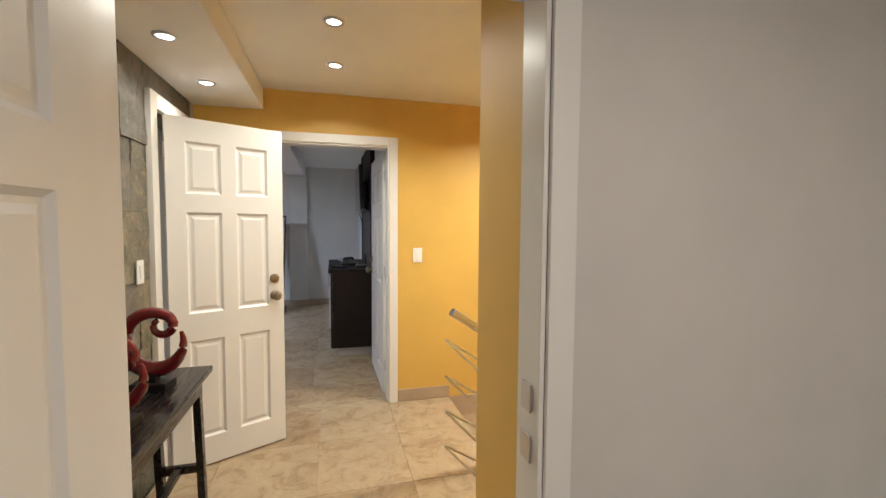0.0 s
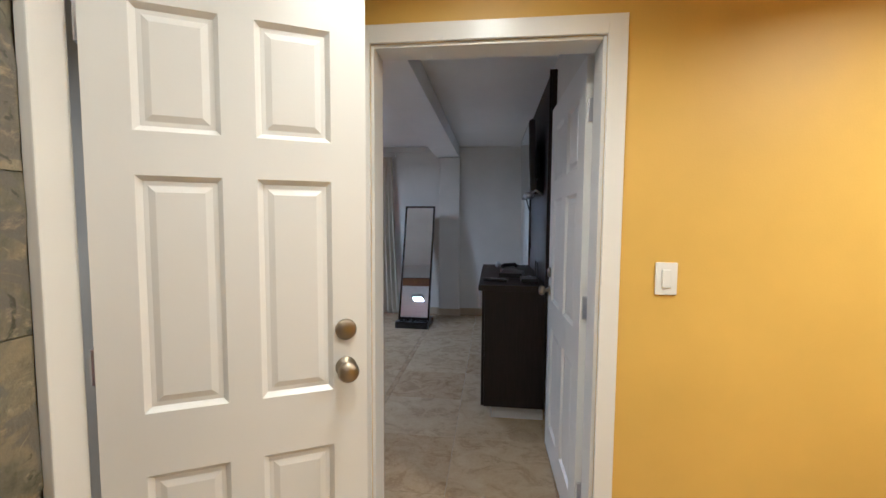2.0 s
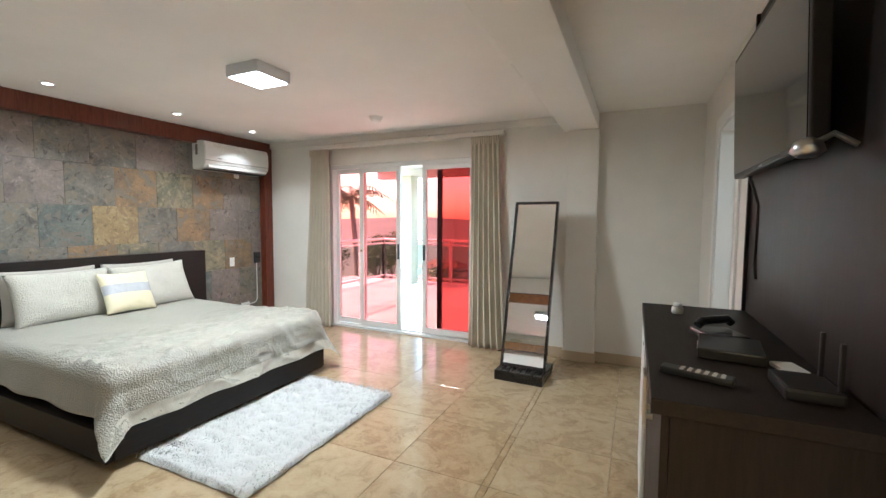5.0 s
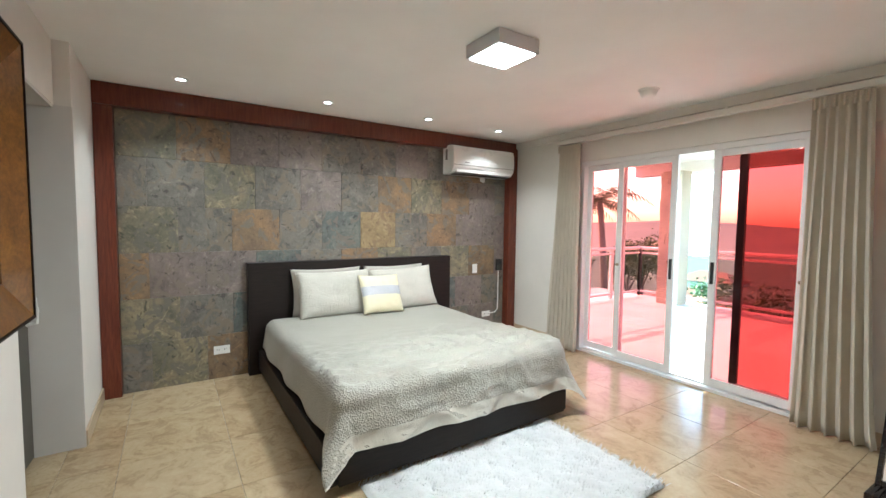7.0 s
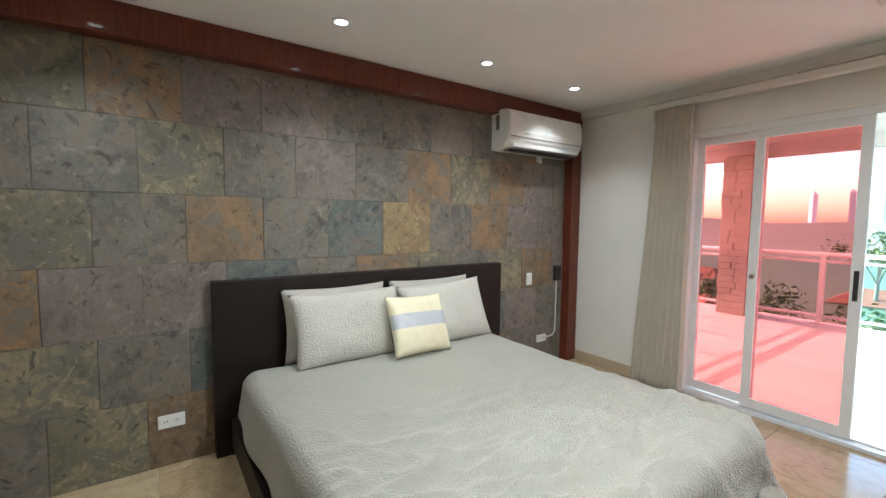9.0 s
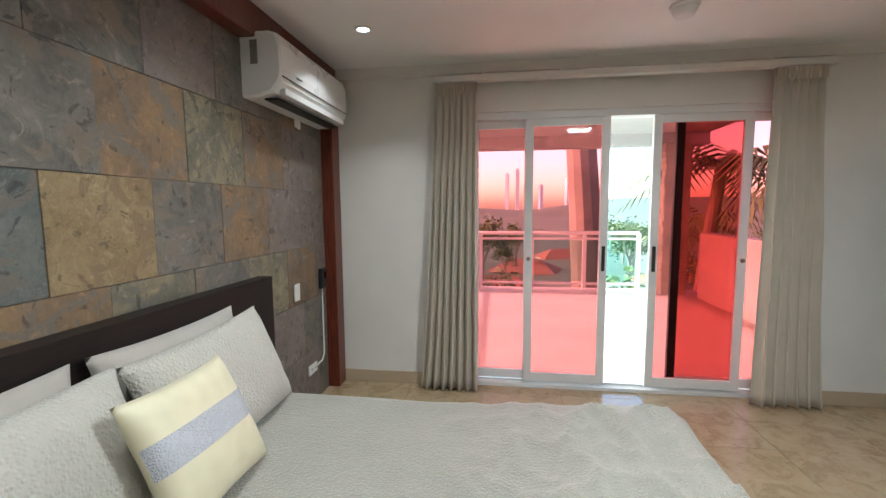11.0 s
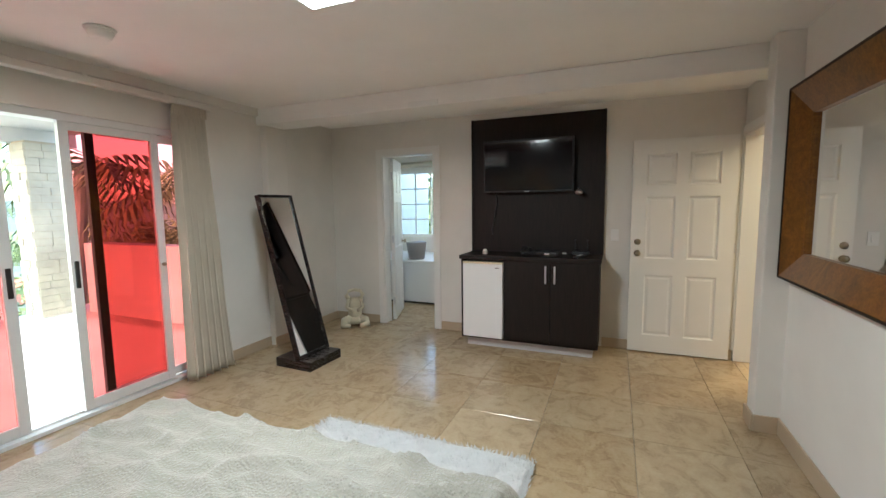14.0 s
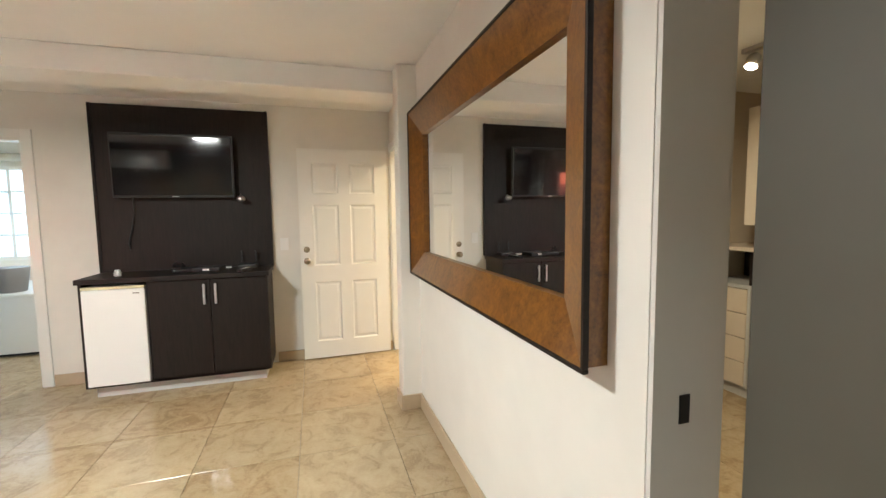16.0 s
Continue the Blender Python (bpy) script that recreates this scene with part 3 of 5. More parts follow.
def drape(u, v):
    """The bedspread: flat on the mattress and falling over three sides, lower at the corners."""
    a = BX0 + u * (BX1 + 0.34 - BX0)
    b = BY0 - 0.31 + v * (BY1 - BY0 + 0.31 + 0.36)
    oa, ol, orr = max(0, a - BX1), max(0, BY0 - b), max(0, b - BY1)
    ob = max(ol, orr)
    drop = math.hypot(oa, ob * 0.85)
    fall = max(0, drop - 0.05)
    rnd = 0.05 * (1 - math.cos(min(1, drop / 0.1) * math.pi / 2)) if drop else 0
    z = BT - rnd - fall * 0.86
    far = min(drop, 0.07)
    out = far + 0.20 * fall + (0.50 if ol > 0 else 0.2) * fall * min(oa, ob) / 0.36
    fx, fy = (oa / drop, ob * 0.85 / drop) if drop else (0, 0)
    x = min(a, BX1) + out * fx
    y = (max(min(b, BY1), BY0)) + out * fy * (-1 if ol > 0 else 1)
    wr = noise.noise((a * 3.1, b * 4.2, 1.7)) * 0.008 + noise.noise((a * 1.4, b * 1.1, 4.2)) * 0.014
    k = max(0, min(1, (a + 3.5) / 0.8))
    ridge = 1 - abs(noise.noise((a * 5.0 + 0.7 * b, b * 3.0 - a * 2.2, 9.1)))
    ridge2 = 1 - abs(noise.noise((a * 11.0 - 1.5 * b, b * 6.5 + a * 3.0, 3.3)))
    wr += k * 0.036 * ridge ** 7 + k * 0.020 * ridge2 ** 6 + k * 0.012 * abs(noise.noise((a * 9, b * 2.2 + a * 3, 2.5)))
    fold = 0.013 * math.sin((b if oa > ob else a) * 11 + 2 * noise.noise((a, b, 0))) * min(1, fall / 0.2)
    if drop > 0.05:
        x += fold * fx + 0.4 * wr
        y += fold * fy * (-1 if ol > 0 else 1)
    else:
        z += wr
    return (x, y, max(z, 0.075))


def hem(u, v):
    """A satin band along the foot edge of the bedspread."""
    x, y, z = drape(0.955 + 0.045 * u, v)
    return (x + 0.012, y, z - 0.004)


spread = thing("bedspread", "cream satin embossed bedspread draped over the bed", "bedspread")
sp = part("cloth", grid(120, 120, drape), M_DUVET, spread, "", True)
sol = sp.modifiers.new("thickness", "SOLIDIFY")
sol.thickness, sol.offset = 0.008, 1
part("border", grid(6, 120, hem), M_SHEET, spread, "smooth satin border", True)


def puff(w, h, t, seed, n=26):
    """A stuffed pillow, w wide along y and h tall along z, with pinched corners."""
    bm = bmesh.new()
    for side in (1, -1):
        def f(u, v):
            a, b = u * 2 - 1, v * 2 - 1
            e = max(0, (1 - abs(a) ** 3.2) * (1 - abs(b) ** 3.2)) ** 0.5
            pinch = 1 - 0.07 * (1 - a * a) * b * b - 0.0
            pin2 = 1 - 0.07 * (1 - b * b) * a * a
            d = t / 2 * e * (1 + 0.16 * noise.noise((a * 1.6, b * 1.6, seed + side))) + 0.006 * noise.noise((a * 5, b * 5, seed)) * e
            return (side * d, a * w / 2 * pin2, b * h / 2 * pinch)
        join(bm, grid(n, n, f))
    bmesh.ops.remove_doubles(bm, verts=bm.verts, dist=0.0005)
    bmesh.ops.recalc_face_normals(bm, faces=bm.faces)
    return bm


def pillow(label, m, w, h, t, mat, seed):
    p = thing("pillow", label, "pillow", m=m, group="pillows on the bed")
    part("cover", puff(w, h, t, seed), mat, p, "", True)
    return p


pillow("grey pillow leaning on headboard", pose(-4.365, 5.62, 0.745, 0, -10, 0), 0.70, 0.46, 0.12, M_GREYP, 1)
pillow("grey pillow leaning on headboard", pose(-4.365, 6.36, 0.745, 0, -10, 0), 0.70, 0.46, 0.12, M_GREYP, 2)
pillow("cream embossed pillow sham against grey pillow", pose(-4.235, 5.66, 0.735, 0, -22, 0), 0.74, 0.46, 0.16, M_SHAM, 3)
pillow("cream embossed pillow sham against grey pillow", pose(-4.235, 6.40, 0.735, 2, -22, 0), 0.74, 0.46, 0.16, M_SHAM, 4)
cushion = thing("cushion", "cream satin cushion with silver sequin band", "cushion", m=pose(-4.07, 6.06, 0.725, -2, -26, 3))
part("cover", puff(0.44, 0.40, 0.13, 5), M_CUSH, cushion, "", True)


def band(u, v):
    a, b = u * 2 - 1, (v * 2 - 1) * 0.23 + 0.10
    e = max(0, (1 - abs(a) ** 3.2) * (1 - abs(b) ** 3.2)) ** 0.5
    d = 0.065 * e * (1 + 0.16 * noise.noise((a * 1.6, b * 1.6, 6))) + 0.006 * noise.noise((a * 5, b * 5, 5)) * e
    return (d + 0.004, a * 0.22 * (1 - 0.07 * (1 - b * b) * a * a), b * 0.20)


part("band", grid(60, 16, band), M_BAND, cushion, "silver sequin band", True)

# ---- rug ----
rug = thing("rug", "white shaggy rug on the stone floor", "rug")
RX0, RX1, RY0, RY1 = -2.36, -1.48, 5.15, 6.57


def pile(u, v):
    x, y = RX0 + u * (RX1 - RX0), RY0 + v * (RY1 - RY0)
    e = min(u, 1 - u, v, 1 - v)
    w = 0.012 * noise.noise((x * 9, y * 9, 3)) if e < 0.02 else 0
    return (x + w, y + w, 0.006 + (0.022 + 0.012 * noise.noise((x * 14, y * 14, 0)) + 0.005 * noise.noise((x * 45, y * 45, 5))) * min(1, e / 0.02))


part("backing", grid(90, 140, pile), M_RUG, rug, "", True)
rng = random.Random(4)
bm = bmesh.new()
for _ in range(11000):
    x, y = rng.uniform(RX0 - 0.005, RX1 + 0.005), rng.uniform(RY0 - 0.005, RY1 + 0.005)
    a = rng.uniform(0, math.tau) * 0.35 + 4 * noise.noise((x * 3, y * 3, 8))
    d, r = Vector((math.cos(a), math.sin(a), 0)), rng.uniform(0.012, 0.03)
    s = Vector((-d.y, d.x, 0)) * 0.004
    p = Vector((x, y, 0.012))
    bm.faces.new([bm.verts.new(q) for q in (p - s, p + s, p + d * r + Vector((0, 0, rng.uniform(0.018, 0.034))))])
tagged(part("pile", bm, M_RUG, rug), kind="stuff")

# ---- air conditioner ----
ac = thing("air_conditioner", "white wall-mounted split air conditioner above slate", "air conditioner", (0, 0.035, 0.045))
prof = [(-4.515, 2.285), (-4.36, 2.285), (-4.315, 2.27), (-4.295, 2.22), (-4.29, 2.10), (-4.30, 2.03), (-4.345, 1.975), (-4.43, 1.955), (-4.515, 1.955)]
bm = bmesh.new()
ends = []
for y in (7.02, 7.03, 7.94, 7.95):
    k = 0.012 if y in (7.02, 7.95) else 0
    ends.append([bm.verts.new((max(-4.515, x - k), y, z + (k if z < 2.1 else -k))) for x, z in prof])
for a, b in zip(ends, ends[1:]):
    for i in range(len(prof)):
        j = (i + 1) % len(prof)
        bm.faces.new((a[i], a[j], b[j], b[i]))
bm.faces.new(ends[0]), bm.faces.new(ends[-1][::-1])
bmesh.ops.recalc_face_normals(bm, faces=bm.faces)
part("body", bm, M_PLASTIC, ac)
part("flap", boxes((-4.335, 7.07, 1.972, -4.30, 7.90, 2.004), bevel=0.004), M_PLASTIC, ac)
part("outlet", boxes((-4.42, 7.07, 1.949, -4.345, 7.90, 1.958)), M_BLACK, ac, "dark air outlet slot")
part("seam", boxes((-4.301, 7.03, 2.054, -4.288, 7.945, 2.058)), M_BIN, ac)
part("badge", boxes((-4.2885, 7.18, 2.085, -4.2865, 7.24, 2.092)), M_BIN, ac)
part("side_grille", boxes((-4.46, 7.0175, 2.12, -4.42, 7.021, 2.24)), M_BIN, ac)


# ---- curtains and rail ----
def curtain(name, x0t, x1t, x0b, x1b, folds, ztop, label, seed):
    c = thing(name, label, "curtain", group="curtains at the sliding door")

    def f(u, v):
        z = 0.012 + (ztop - 0.012) * v
        w = v ** 0.7
        x0, x1 = x0b + (x0t - x0b) * w, x1b + (x1t - x1b) * w
        ph = u * folds * math.tau + 0.8 * noise.noise((u * 3, v * 1.5, seed))
        amp = 0.020 + 0.022 * (1 - v) + 0.012 * noise.noise((u * 4, v * 2, seed + 3))
        pinch = 0.5 + 0.5 * min(1, (1 - v) / 0.08)
        return (x0 + u * (x1 - x0) + 0.012 * math.sin(2 * ph) * (1 - v), 8.075 + amp * pinch * math.sin(ph) + 0.01 * noise.noise((u * 2, v * 3, seed)), z)
    o = part("cloth", grid(160, 30, f), M_CURTAIN, c, "", True)
    k = o.modifiers.new("thickness", "SOLIDIFY")
    k.thickness = 0.004
    part("heading", grid(60, 2, lambda u, v: (x0t + u * (x1t - x0t), 8.052 + 0.006 * math.sin(u * folds * 2 * math.tau), ztop - 0.004 - 0.08 * v)), M_CURTAIN, c)
    return c


curtain("curtain", -3.645, -3.345, -3.78, -3.335, 7, 2.31, "beige linen curtain gathered beside sliding door", 2)
curtain("curtain", -1.39, -1.085, -1.41, -0.955, 6, 2.315, "beige linen curtain bunched beside sliding door", 7)
rail = thing("curtain_rail", "cream painted curtain rail above sliding door", "curtain rail")
part("track", boxes((-3.655, 8.05, 2.318, -1.03, 8.12, 2.362), bevel=0.005), M_WALL, rail)
for x in (-3.3, -2.75, -1.95, -1.4):
    part("bracket", boxes((x - 0.012, 8.10, 2.355, x + 0.012, 8.169, 2.388), bevel=0.002), M_WALL, rail)

# ---- sliding door ----
slide = structure("window_sliding_frame", boxes((SL0, 8.20, STOP - 0.05, SL1, 8.33, STOP), (SL0, 8.20, 0, SL0 + 0.05, 8.33, STOP - 0.05), (SL1 - 0.05, 8.20, 0, SL1, 8.33, STOP - 0.05),
                                                (SL0 + 0.05, 8.20, 0, SL1 - 0.05, 8.33, 0.025), (SL0 + 0.05, 8.262, 0.025, SL1 - 0.05, 8.268, 0.04)), M_ALU, "white aluminium sliding door frame", "sliding door")


def slider(x0, x1, y, label, handle=0, first=None):
    """One sliding leaf with a tinted pane; handle: the side of its pull, -1 or 1."""
    s = thing("sliding_leaf", label, "sliding door", group="sliding door leaves")
    w, h0, h1 = 0.058, 0.042, 2.075
    part("stile", boxes((x0, y - 0.018, h0, x0 + w, y + 0.018, h1), bevel=0.003), first or M_ALU, s)
    part("stile", boxes((x1 - w, y - 0.018, h0, x1, y + 0.018, h1), bevel=0.003), M_ALU, s)
    part("top_rail", boxes((x0 + w, y - 0.017, h1 - 0.06, x1 - w, y + 0.017, h1), bevel=0.003), M_ALU, s)
    part("bottom_rail", boxes((x0 + w, y - 0.017, h0, x1 - w, y + 0.017, h0 + 0.07), bevel=0.003), M_ALU, s)
    p = part("pane", boxes((x0 + w - 0.005, y - 0.0006, h0 + 0.06, x1 - w + 0.005, y + 0.0006, h1 - 0.05)), M_REDGLASS, s, "red tinted glass pane")
    p.data.clear_geometry()
    t = bmesh.new()
    q = [t.verts.new(c) for c in ((x0 + w, y, h0 + 0.06), (x1 - w, y, h0 + 0.06), (x1 - w, y, h1 - 0.05), (x0 + w, y, h1 - 0.05))]
    t.faces.new(q)
    t.to_mesh(p.data)
    t.free()
    p.visible_shadow = False
    if handle:
        hx = x1 - w / 2 if handle > 0 else x0 + w / 2
        part("pull", boxes((hx - 0.012, y - 0.032, 0.93, hx + 0.012, y - 0.017, 1.12), bevel=0.004), M_BLACK, s, "black pull handle")
        lx = x0 + w / 2 if handle > 0 else x1 - w / 2
        part("lock", moved(lathe([(0.016, 0), (0.016, 0.012), (0.007, 0.016), (0.007, 0.03)], 12), pose(lx, y - 0.018, 1.02, 90)), M_BRASS, s, "small key lock", True)
    return s


slider(-3.40, -2.93, 8.29, "fixed sliding door leaf with red tinted glass")
slider(-2.985, -2.375, 8.24, "sliding door leaf with red tinted glass", 1)
slider(-2.075, -1.41, 8.24, "sliding door leaf with red tinted glass", -1)
slider(-1.90, -1.105, 8.29, "outer sliding door leaf with red tinted glass", 0, M_BLACK)

# ---- leaning floor mirror ----
lean = thing("floor_mirror", "tall dark-framed floor mirror tilted back on block base", "mirror", (-0.63, 7.38, 0), -2.5)
part("base", boxes((-0.215, -0.13, 0.0, 0.215, 0.28, 0.085), bevel=0.006), M_BLACKWOOD, lean)
TILT = pose(0, 0.02, 0.085, -15, 0, 0)
W2, HH = 0.207, 1.56
for nm, r in (("stile", (-W2, -0.02, 0, -W2 + 0.022, 0.03, HH)), ("stile", (W2 - 0.022, -0.02, 0, W2, 0.03, HH)), ("top_bar", (-W2 + 0.022, -0.02, HH - 0.022, W2 - 0.022, 0.03, HH)), ("bottom_bar", (-W2 + 0.022, -0.02, 0, W2 - 0.022, 0.03, 0.03))):
    part(nm, moved(boxes(r, bevel=0.003), TILT), M_BLACKWOOD, lean)
part("back", moved(boxes((-W2 + 0.02, 0.005, 0.01, W2 - 0.02, 0.02, HH - 0.01)), TILT), M_BLACKWOOD, lean)
part("glass", moved(boxes((-W2 + 0.021, -0.006, 0.029, W2 - 0.021, 0.0, HH - 0.021)), TILT), M_MIRROR, lean, "silvered mirror glass")

# ---- statue ----
def blob(bm, c, r, sx=1, sy=1, sz=1, rot=None):
    t = bmesh.new()
    bmesh.ops.create_uvsphere(t, u_segments=14, v_segments=9, radius=r)
    m = Matrix.Translation(c) @ (rot or Matrix.Identity(4)) @ Matrix.Diagonal((sx, sy, sz, 1))
    bmesh.ops.transform(t, matrix=m, verts=t.verts)
    join(bm, t)


bm = bmesh.new()
for c, r, sx, sy, sz in (((0, 0, 0.16), 0.085, 1, 0.85, 1.2), ((0, 0, 0.27), 0.07, 1.25, 0.8, 1.2), ((0, 0.01, 0.07), 0.10, 1.3, 1, 0.65)):
    blob(bm, c, r, sx, sy, sz)
for s in (-1, 1):
    join(bm, rod([(s * 0.05, 0, 0.08), (s * 0.13, -0.07, 0.07), (s * 0.15, -0.12, 0.03), (s * 0.06, -0.15, 0.025)], 0.04, 10, [0.055, 0.05, 0.038, 0.028]))
    join(bm, rod([(s * 0.07, 0, 0.33), (s * 0.10, -0.01, 0.38), (s * 0.07, 0, 0.43), (0, 0, 0.445)], 0.02, 8, [0.035, 0.026, 0.022, 0.02]))
    join(bm, rod([(s * 0.075, -0.02, 0.33), (s * 0.10, -0.06, 0.24), (s * 0.03, -0.1, 0.2)], 0.022, 8))
statue = moved(bm, pose(0.60, 7.76, 0.0, 0, 0, -55))
o = part("statue", statue, M_STATUE, None, "", True)
tagged(o, "cream ceramic abstract seated figurine on floor", "statue")

# ---- television wall ----
tvp = thing("tv_panel", "dark wenge wall panel behind television", "wall panel")
part("board", boxes((0.765, 4.872, 0.96, XE - 0.001, 6.263, 2.40), bevel=0.004), M_WENGE_Z, tvp)
part("upright", boxes((0.75, 4.872, 0.96, 0.764, 4.892, 2.40)), M_WENGE_Z, tvp)
part("upright", boxes((0.75, 6.243, 0.96, 0.764, 6.263, 2.40)), M_WENGE_Z, tvp)
tv = thing("television", "black flat-screen television mounted on dark panel", "television", m=pose(0.655, 5.63, 1.87, 0, -2, 0))
part("case", boxes((0.0, -0.465, -0.265, 0.045, 0.465, 0.275), bevel=0.006), M_BLACK, tv)
part("screen", boxes((-0.003, -0.453, -0.247, 0.001, 0.453, 0.253)), M_SCREEN, tv, "glossy black screen")
part("logo", boxes((-0.004, -0.025, -0.260, -0.001, 0.025, -0.254)), M_CHROME, tv)
part("mount", boxes((0.045, -0.12, -0.12, 0.11, 0.12, 0.12), bevel=0.01), M_BLACK, tv)
cb = thing("cable", "black television cable hanging on the panel", "cable", (0, -0.13, 0.03))
part("strand", rod([(0.69, 6.09, 1.6), (0.735, 6.10, 1.45), (0.74, 6.13, 1.3), (0.745, 6.16, 1.18), (0.75, 6.15, 1.12)], 0.006, 6), M_BLACK, cb)
sp_ = thing("clip_lamp", "small silver clip-on lamp below television", "lamp", (0.70, 5.13, 1.60), 0)
part("arm", rod([(0.05, 0, 0.0), (0, -0.01, 0.03), (-0.05, -0.02, 0.0)], 0.008, 8), M_CHROME, sp_)
part("head", moved(lathe([(0.02, 0), (0.038, 0.015), (0.03, 0.04), (0.01, 0.05)], 14), pose(-0.055, -0.02, -0.03)), M_CHROME, sp_, "", True)

CX0, CX1, CY0, CY1 = 0.325, 0.764, 4.89, 6.24
cab = thing("cabinet", "dark wenge bar cabinet with two doors", "cabinet")
part("side_panel", boxes((CX0 + 0.02, CY0, 0.10, CX1, CY0 + 0.022, 0.925)), M_WENGE_Z, cab)
part("side_panel", boxes((CX0, CY1 - 0.022, 0.10, CX1, CY1, 0.925)), M_WENGE_Z, cab)
part("side_panel", boxes((CX0 + 0.02, 5.775, 0.10, CX1, 5.795, 0.925)), M_WENGE_Z, cab)
part("floor_panel", boxes((CX0, CY0 + 0.023, 0.10, CX1, CY1 - 0.023, 0.122)), M_WENGE, cab)
part("back_panel", boxes((CX1 - 0.02, CY0 + 0.023, 0.123, CX1 - 0.002, CY1 - 0.023, 0.925)), M_WENGE, cab)
for y0, y1, hy in ((4.893, 5.331, 5.29), (5.336, 5.773, 5.375)):
    d = part("door", boxes((CX0, y0, 0.105, CX0 + 0.019, y1, 0.922), bevel=0.002), M_WENGE_Z, cab)
    part("handle", join(boxes((CX0 - 0.032, hy - 0.009, 0.715, CX0 - 0.02, hy + 0.009, 0.885), bevel=0.002), boxes((CX0 - 0.021, hy - 0.006, 0.735, CX0, hy + 0.006, 0.75), (CX0 - 0.021, hy - 0.006, 0.85, CX0, hy + 0.006, 0.865))), M_CHROME, d, "flat steel handle")
part("plinth", boxes((0.40, CY0 + 0.05, 0.0, CX1, CY1 - 0.04, 0.10)), M_PLINTH, cab, "light grey plinth")
top = thing("worktop", "dark wenge top of the bar cabinet", "worktop")
part("slab", boxes((CX0 - 0.025, CY0 - 0.015, 0.926, CX1, CY1 + 0.015, 0.965), bevel=0.003), M_WENGE, top)
fr = thing("mini_fridge", "white mini fridge built into bar cabinet", "fridge")
part("body", boxes((CX0 + 0.04, 5.80, 0.155, CX1 - 0.04, 6.215, 0.90), bevel=0.008), M_FRIDGE, fr)
d = part("door", boxes((CX0 - 0.02, 5.797, 0.115, CX0 + 0.036, 6.218, 0.88), bevel=0.01), M_FRIDGE, fr)
part("trim", boxes((CX0 - 0.02, 5.797, 0.882, CX0 + 0.036, 6.218, 0.902), bevel=0.005), M_CREAMPL, d, "yellowed plastic top trim")
part("badge", boxes((CX0 - 0.022, 5.83, 0.84, CX0 - 0.0195, 5.875, 0.848)), M_BIN, d)

TOPZ = 0.966
rm = thing("remote_control", "black remote control lying on the worktop", "remote control", (0.42, 5.08, TOPZ), 72)
part("case", boxes((-0.025, -0.09, 0, 0.025, 0.09, 0.02), bevel=0.006), M_BLACK, rm)
for i in range(6):
    for j in range(3):
        part("button", boxes((-0.016 + j * 0.012, -0.07 + i * 0.02, 0.019, -0.008 + j * 0.012, -0.06 + i * 0.02, 0.022)), M_PLINTH, rm)
rt = thing("router", "black router with upright antennas on worktop", "router", (0.66, 5.08, TOPZ), 0)
part("case", boxes((-0.06, -0.08, 0, 0.06, 0.08, 0.032), bevel=0.008), M_BLACK, rt)
for y in (-0.06, 0.06):
    part("antenna", boxes((0.045, y - 0.006, 0.03, 0.055, y + 0.006, 0.15), bevel=0.002), M_BLACK, rt)
sb = thing("set_top_box", "flat black media box on the worktop", "media box", (0.55, 5.38, TOPZ), -8)
part("case", boxes((-0.09, -0.11, 0, 0.09, 0.11, 0.035), bevel=0.006), M_BLACK, sb)
part("label", boxes((-0.0925, -0.03, 0.01, -0.0898, 0.02, 0.026)), M_PLASTIC, sb)
ph = thing("telephone", "dark desk phone handset on the worktop", "telephone", (0.55, 5.58, TOPZ), 20)
part("base", boxes((-0.07, -0.08, 0, 0.07, 0.08, 0.03), bevel=0.01), M_BLACK, ph)
part("handset", moved(rod([(-0.08, 0, 0.05), (-0.06, 0, 0.066), (0.06, 0, 0.066), (0.08, 0, 0.05)], 0.016, 10), pose(0, 0.03, 0, 0, 0, 20)), M_BLACK, ph)
pc = thing("paper_card", "small white card on the worktop", "card", (0.68, 5.27, TOPZ), 12)
part("sheet", boxes((-0.03, -0.045, 0, 0.03, 0.045, 0.012)), M_PLASTIC, pc)
jar = thing("jar", "small white-capped jar on the worktop", "jar", (0.45, 6.02, TOPZ))
part("body", lathe([(0.022, 0), (0.026, 0.004), (0.026, 0.03), (0.02, 0.034)], 16), M_PLINTH, jar, "", True)
part("lid", moved(lathe([(0.02, 0), (0.02, 0.014), (0.016, 0.018)], 16), pose(0, 0, 0.034)), M_PLASTIC, jar, "", True)

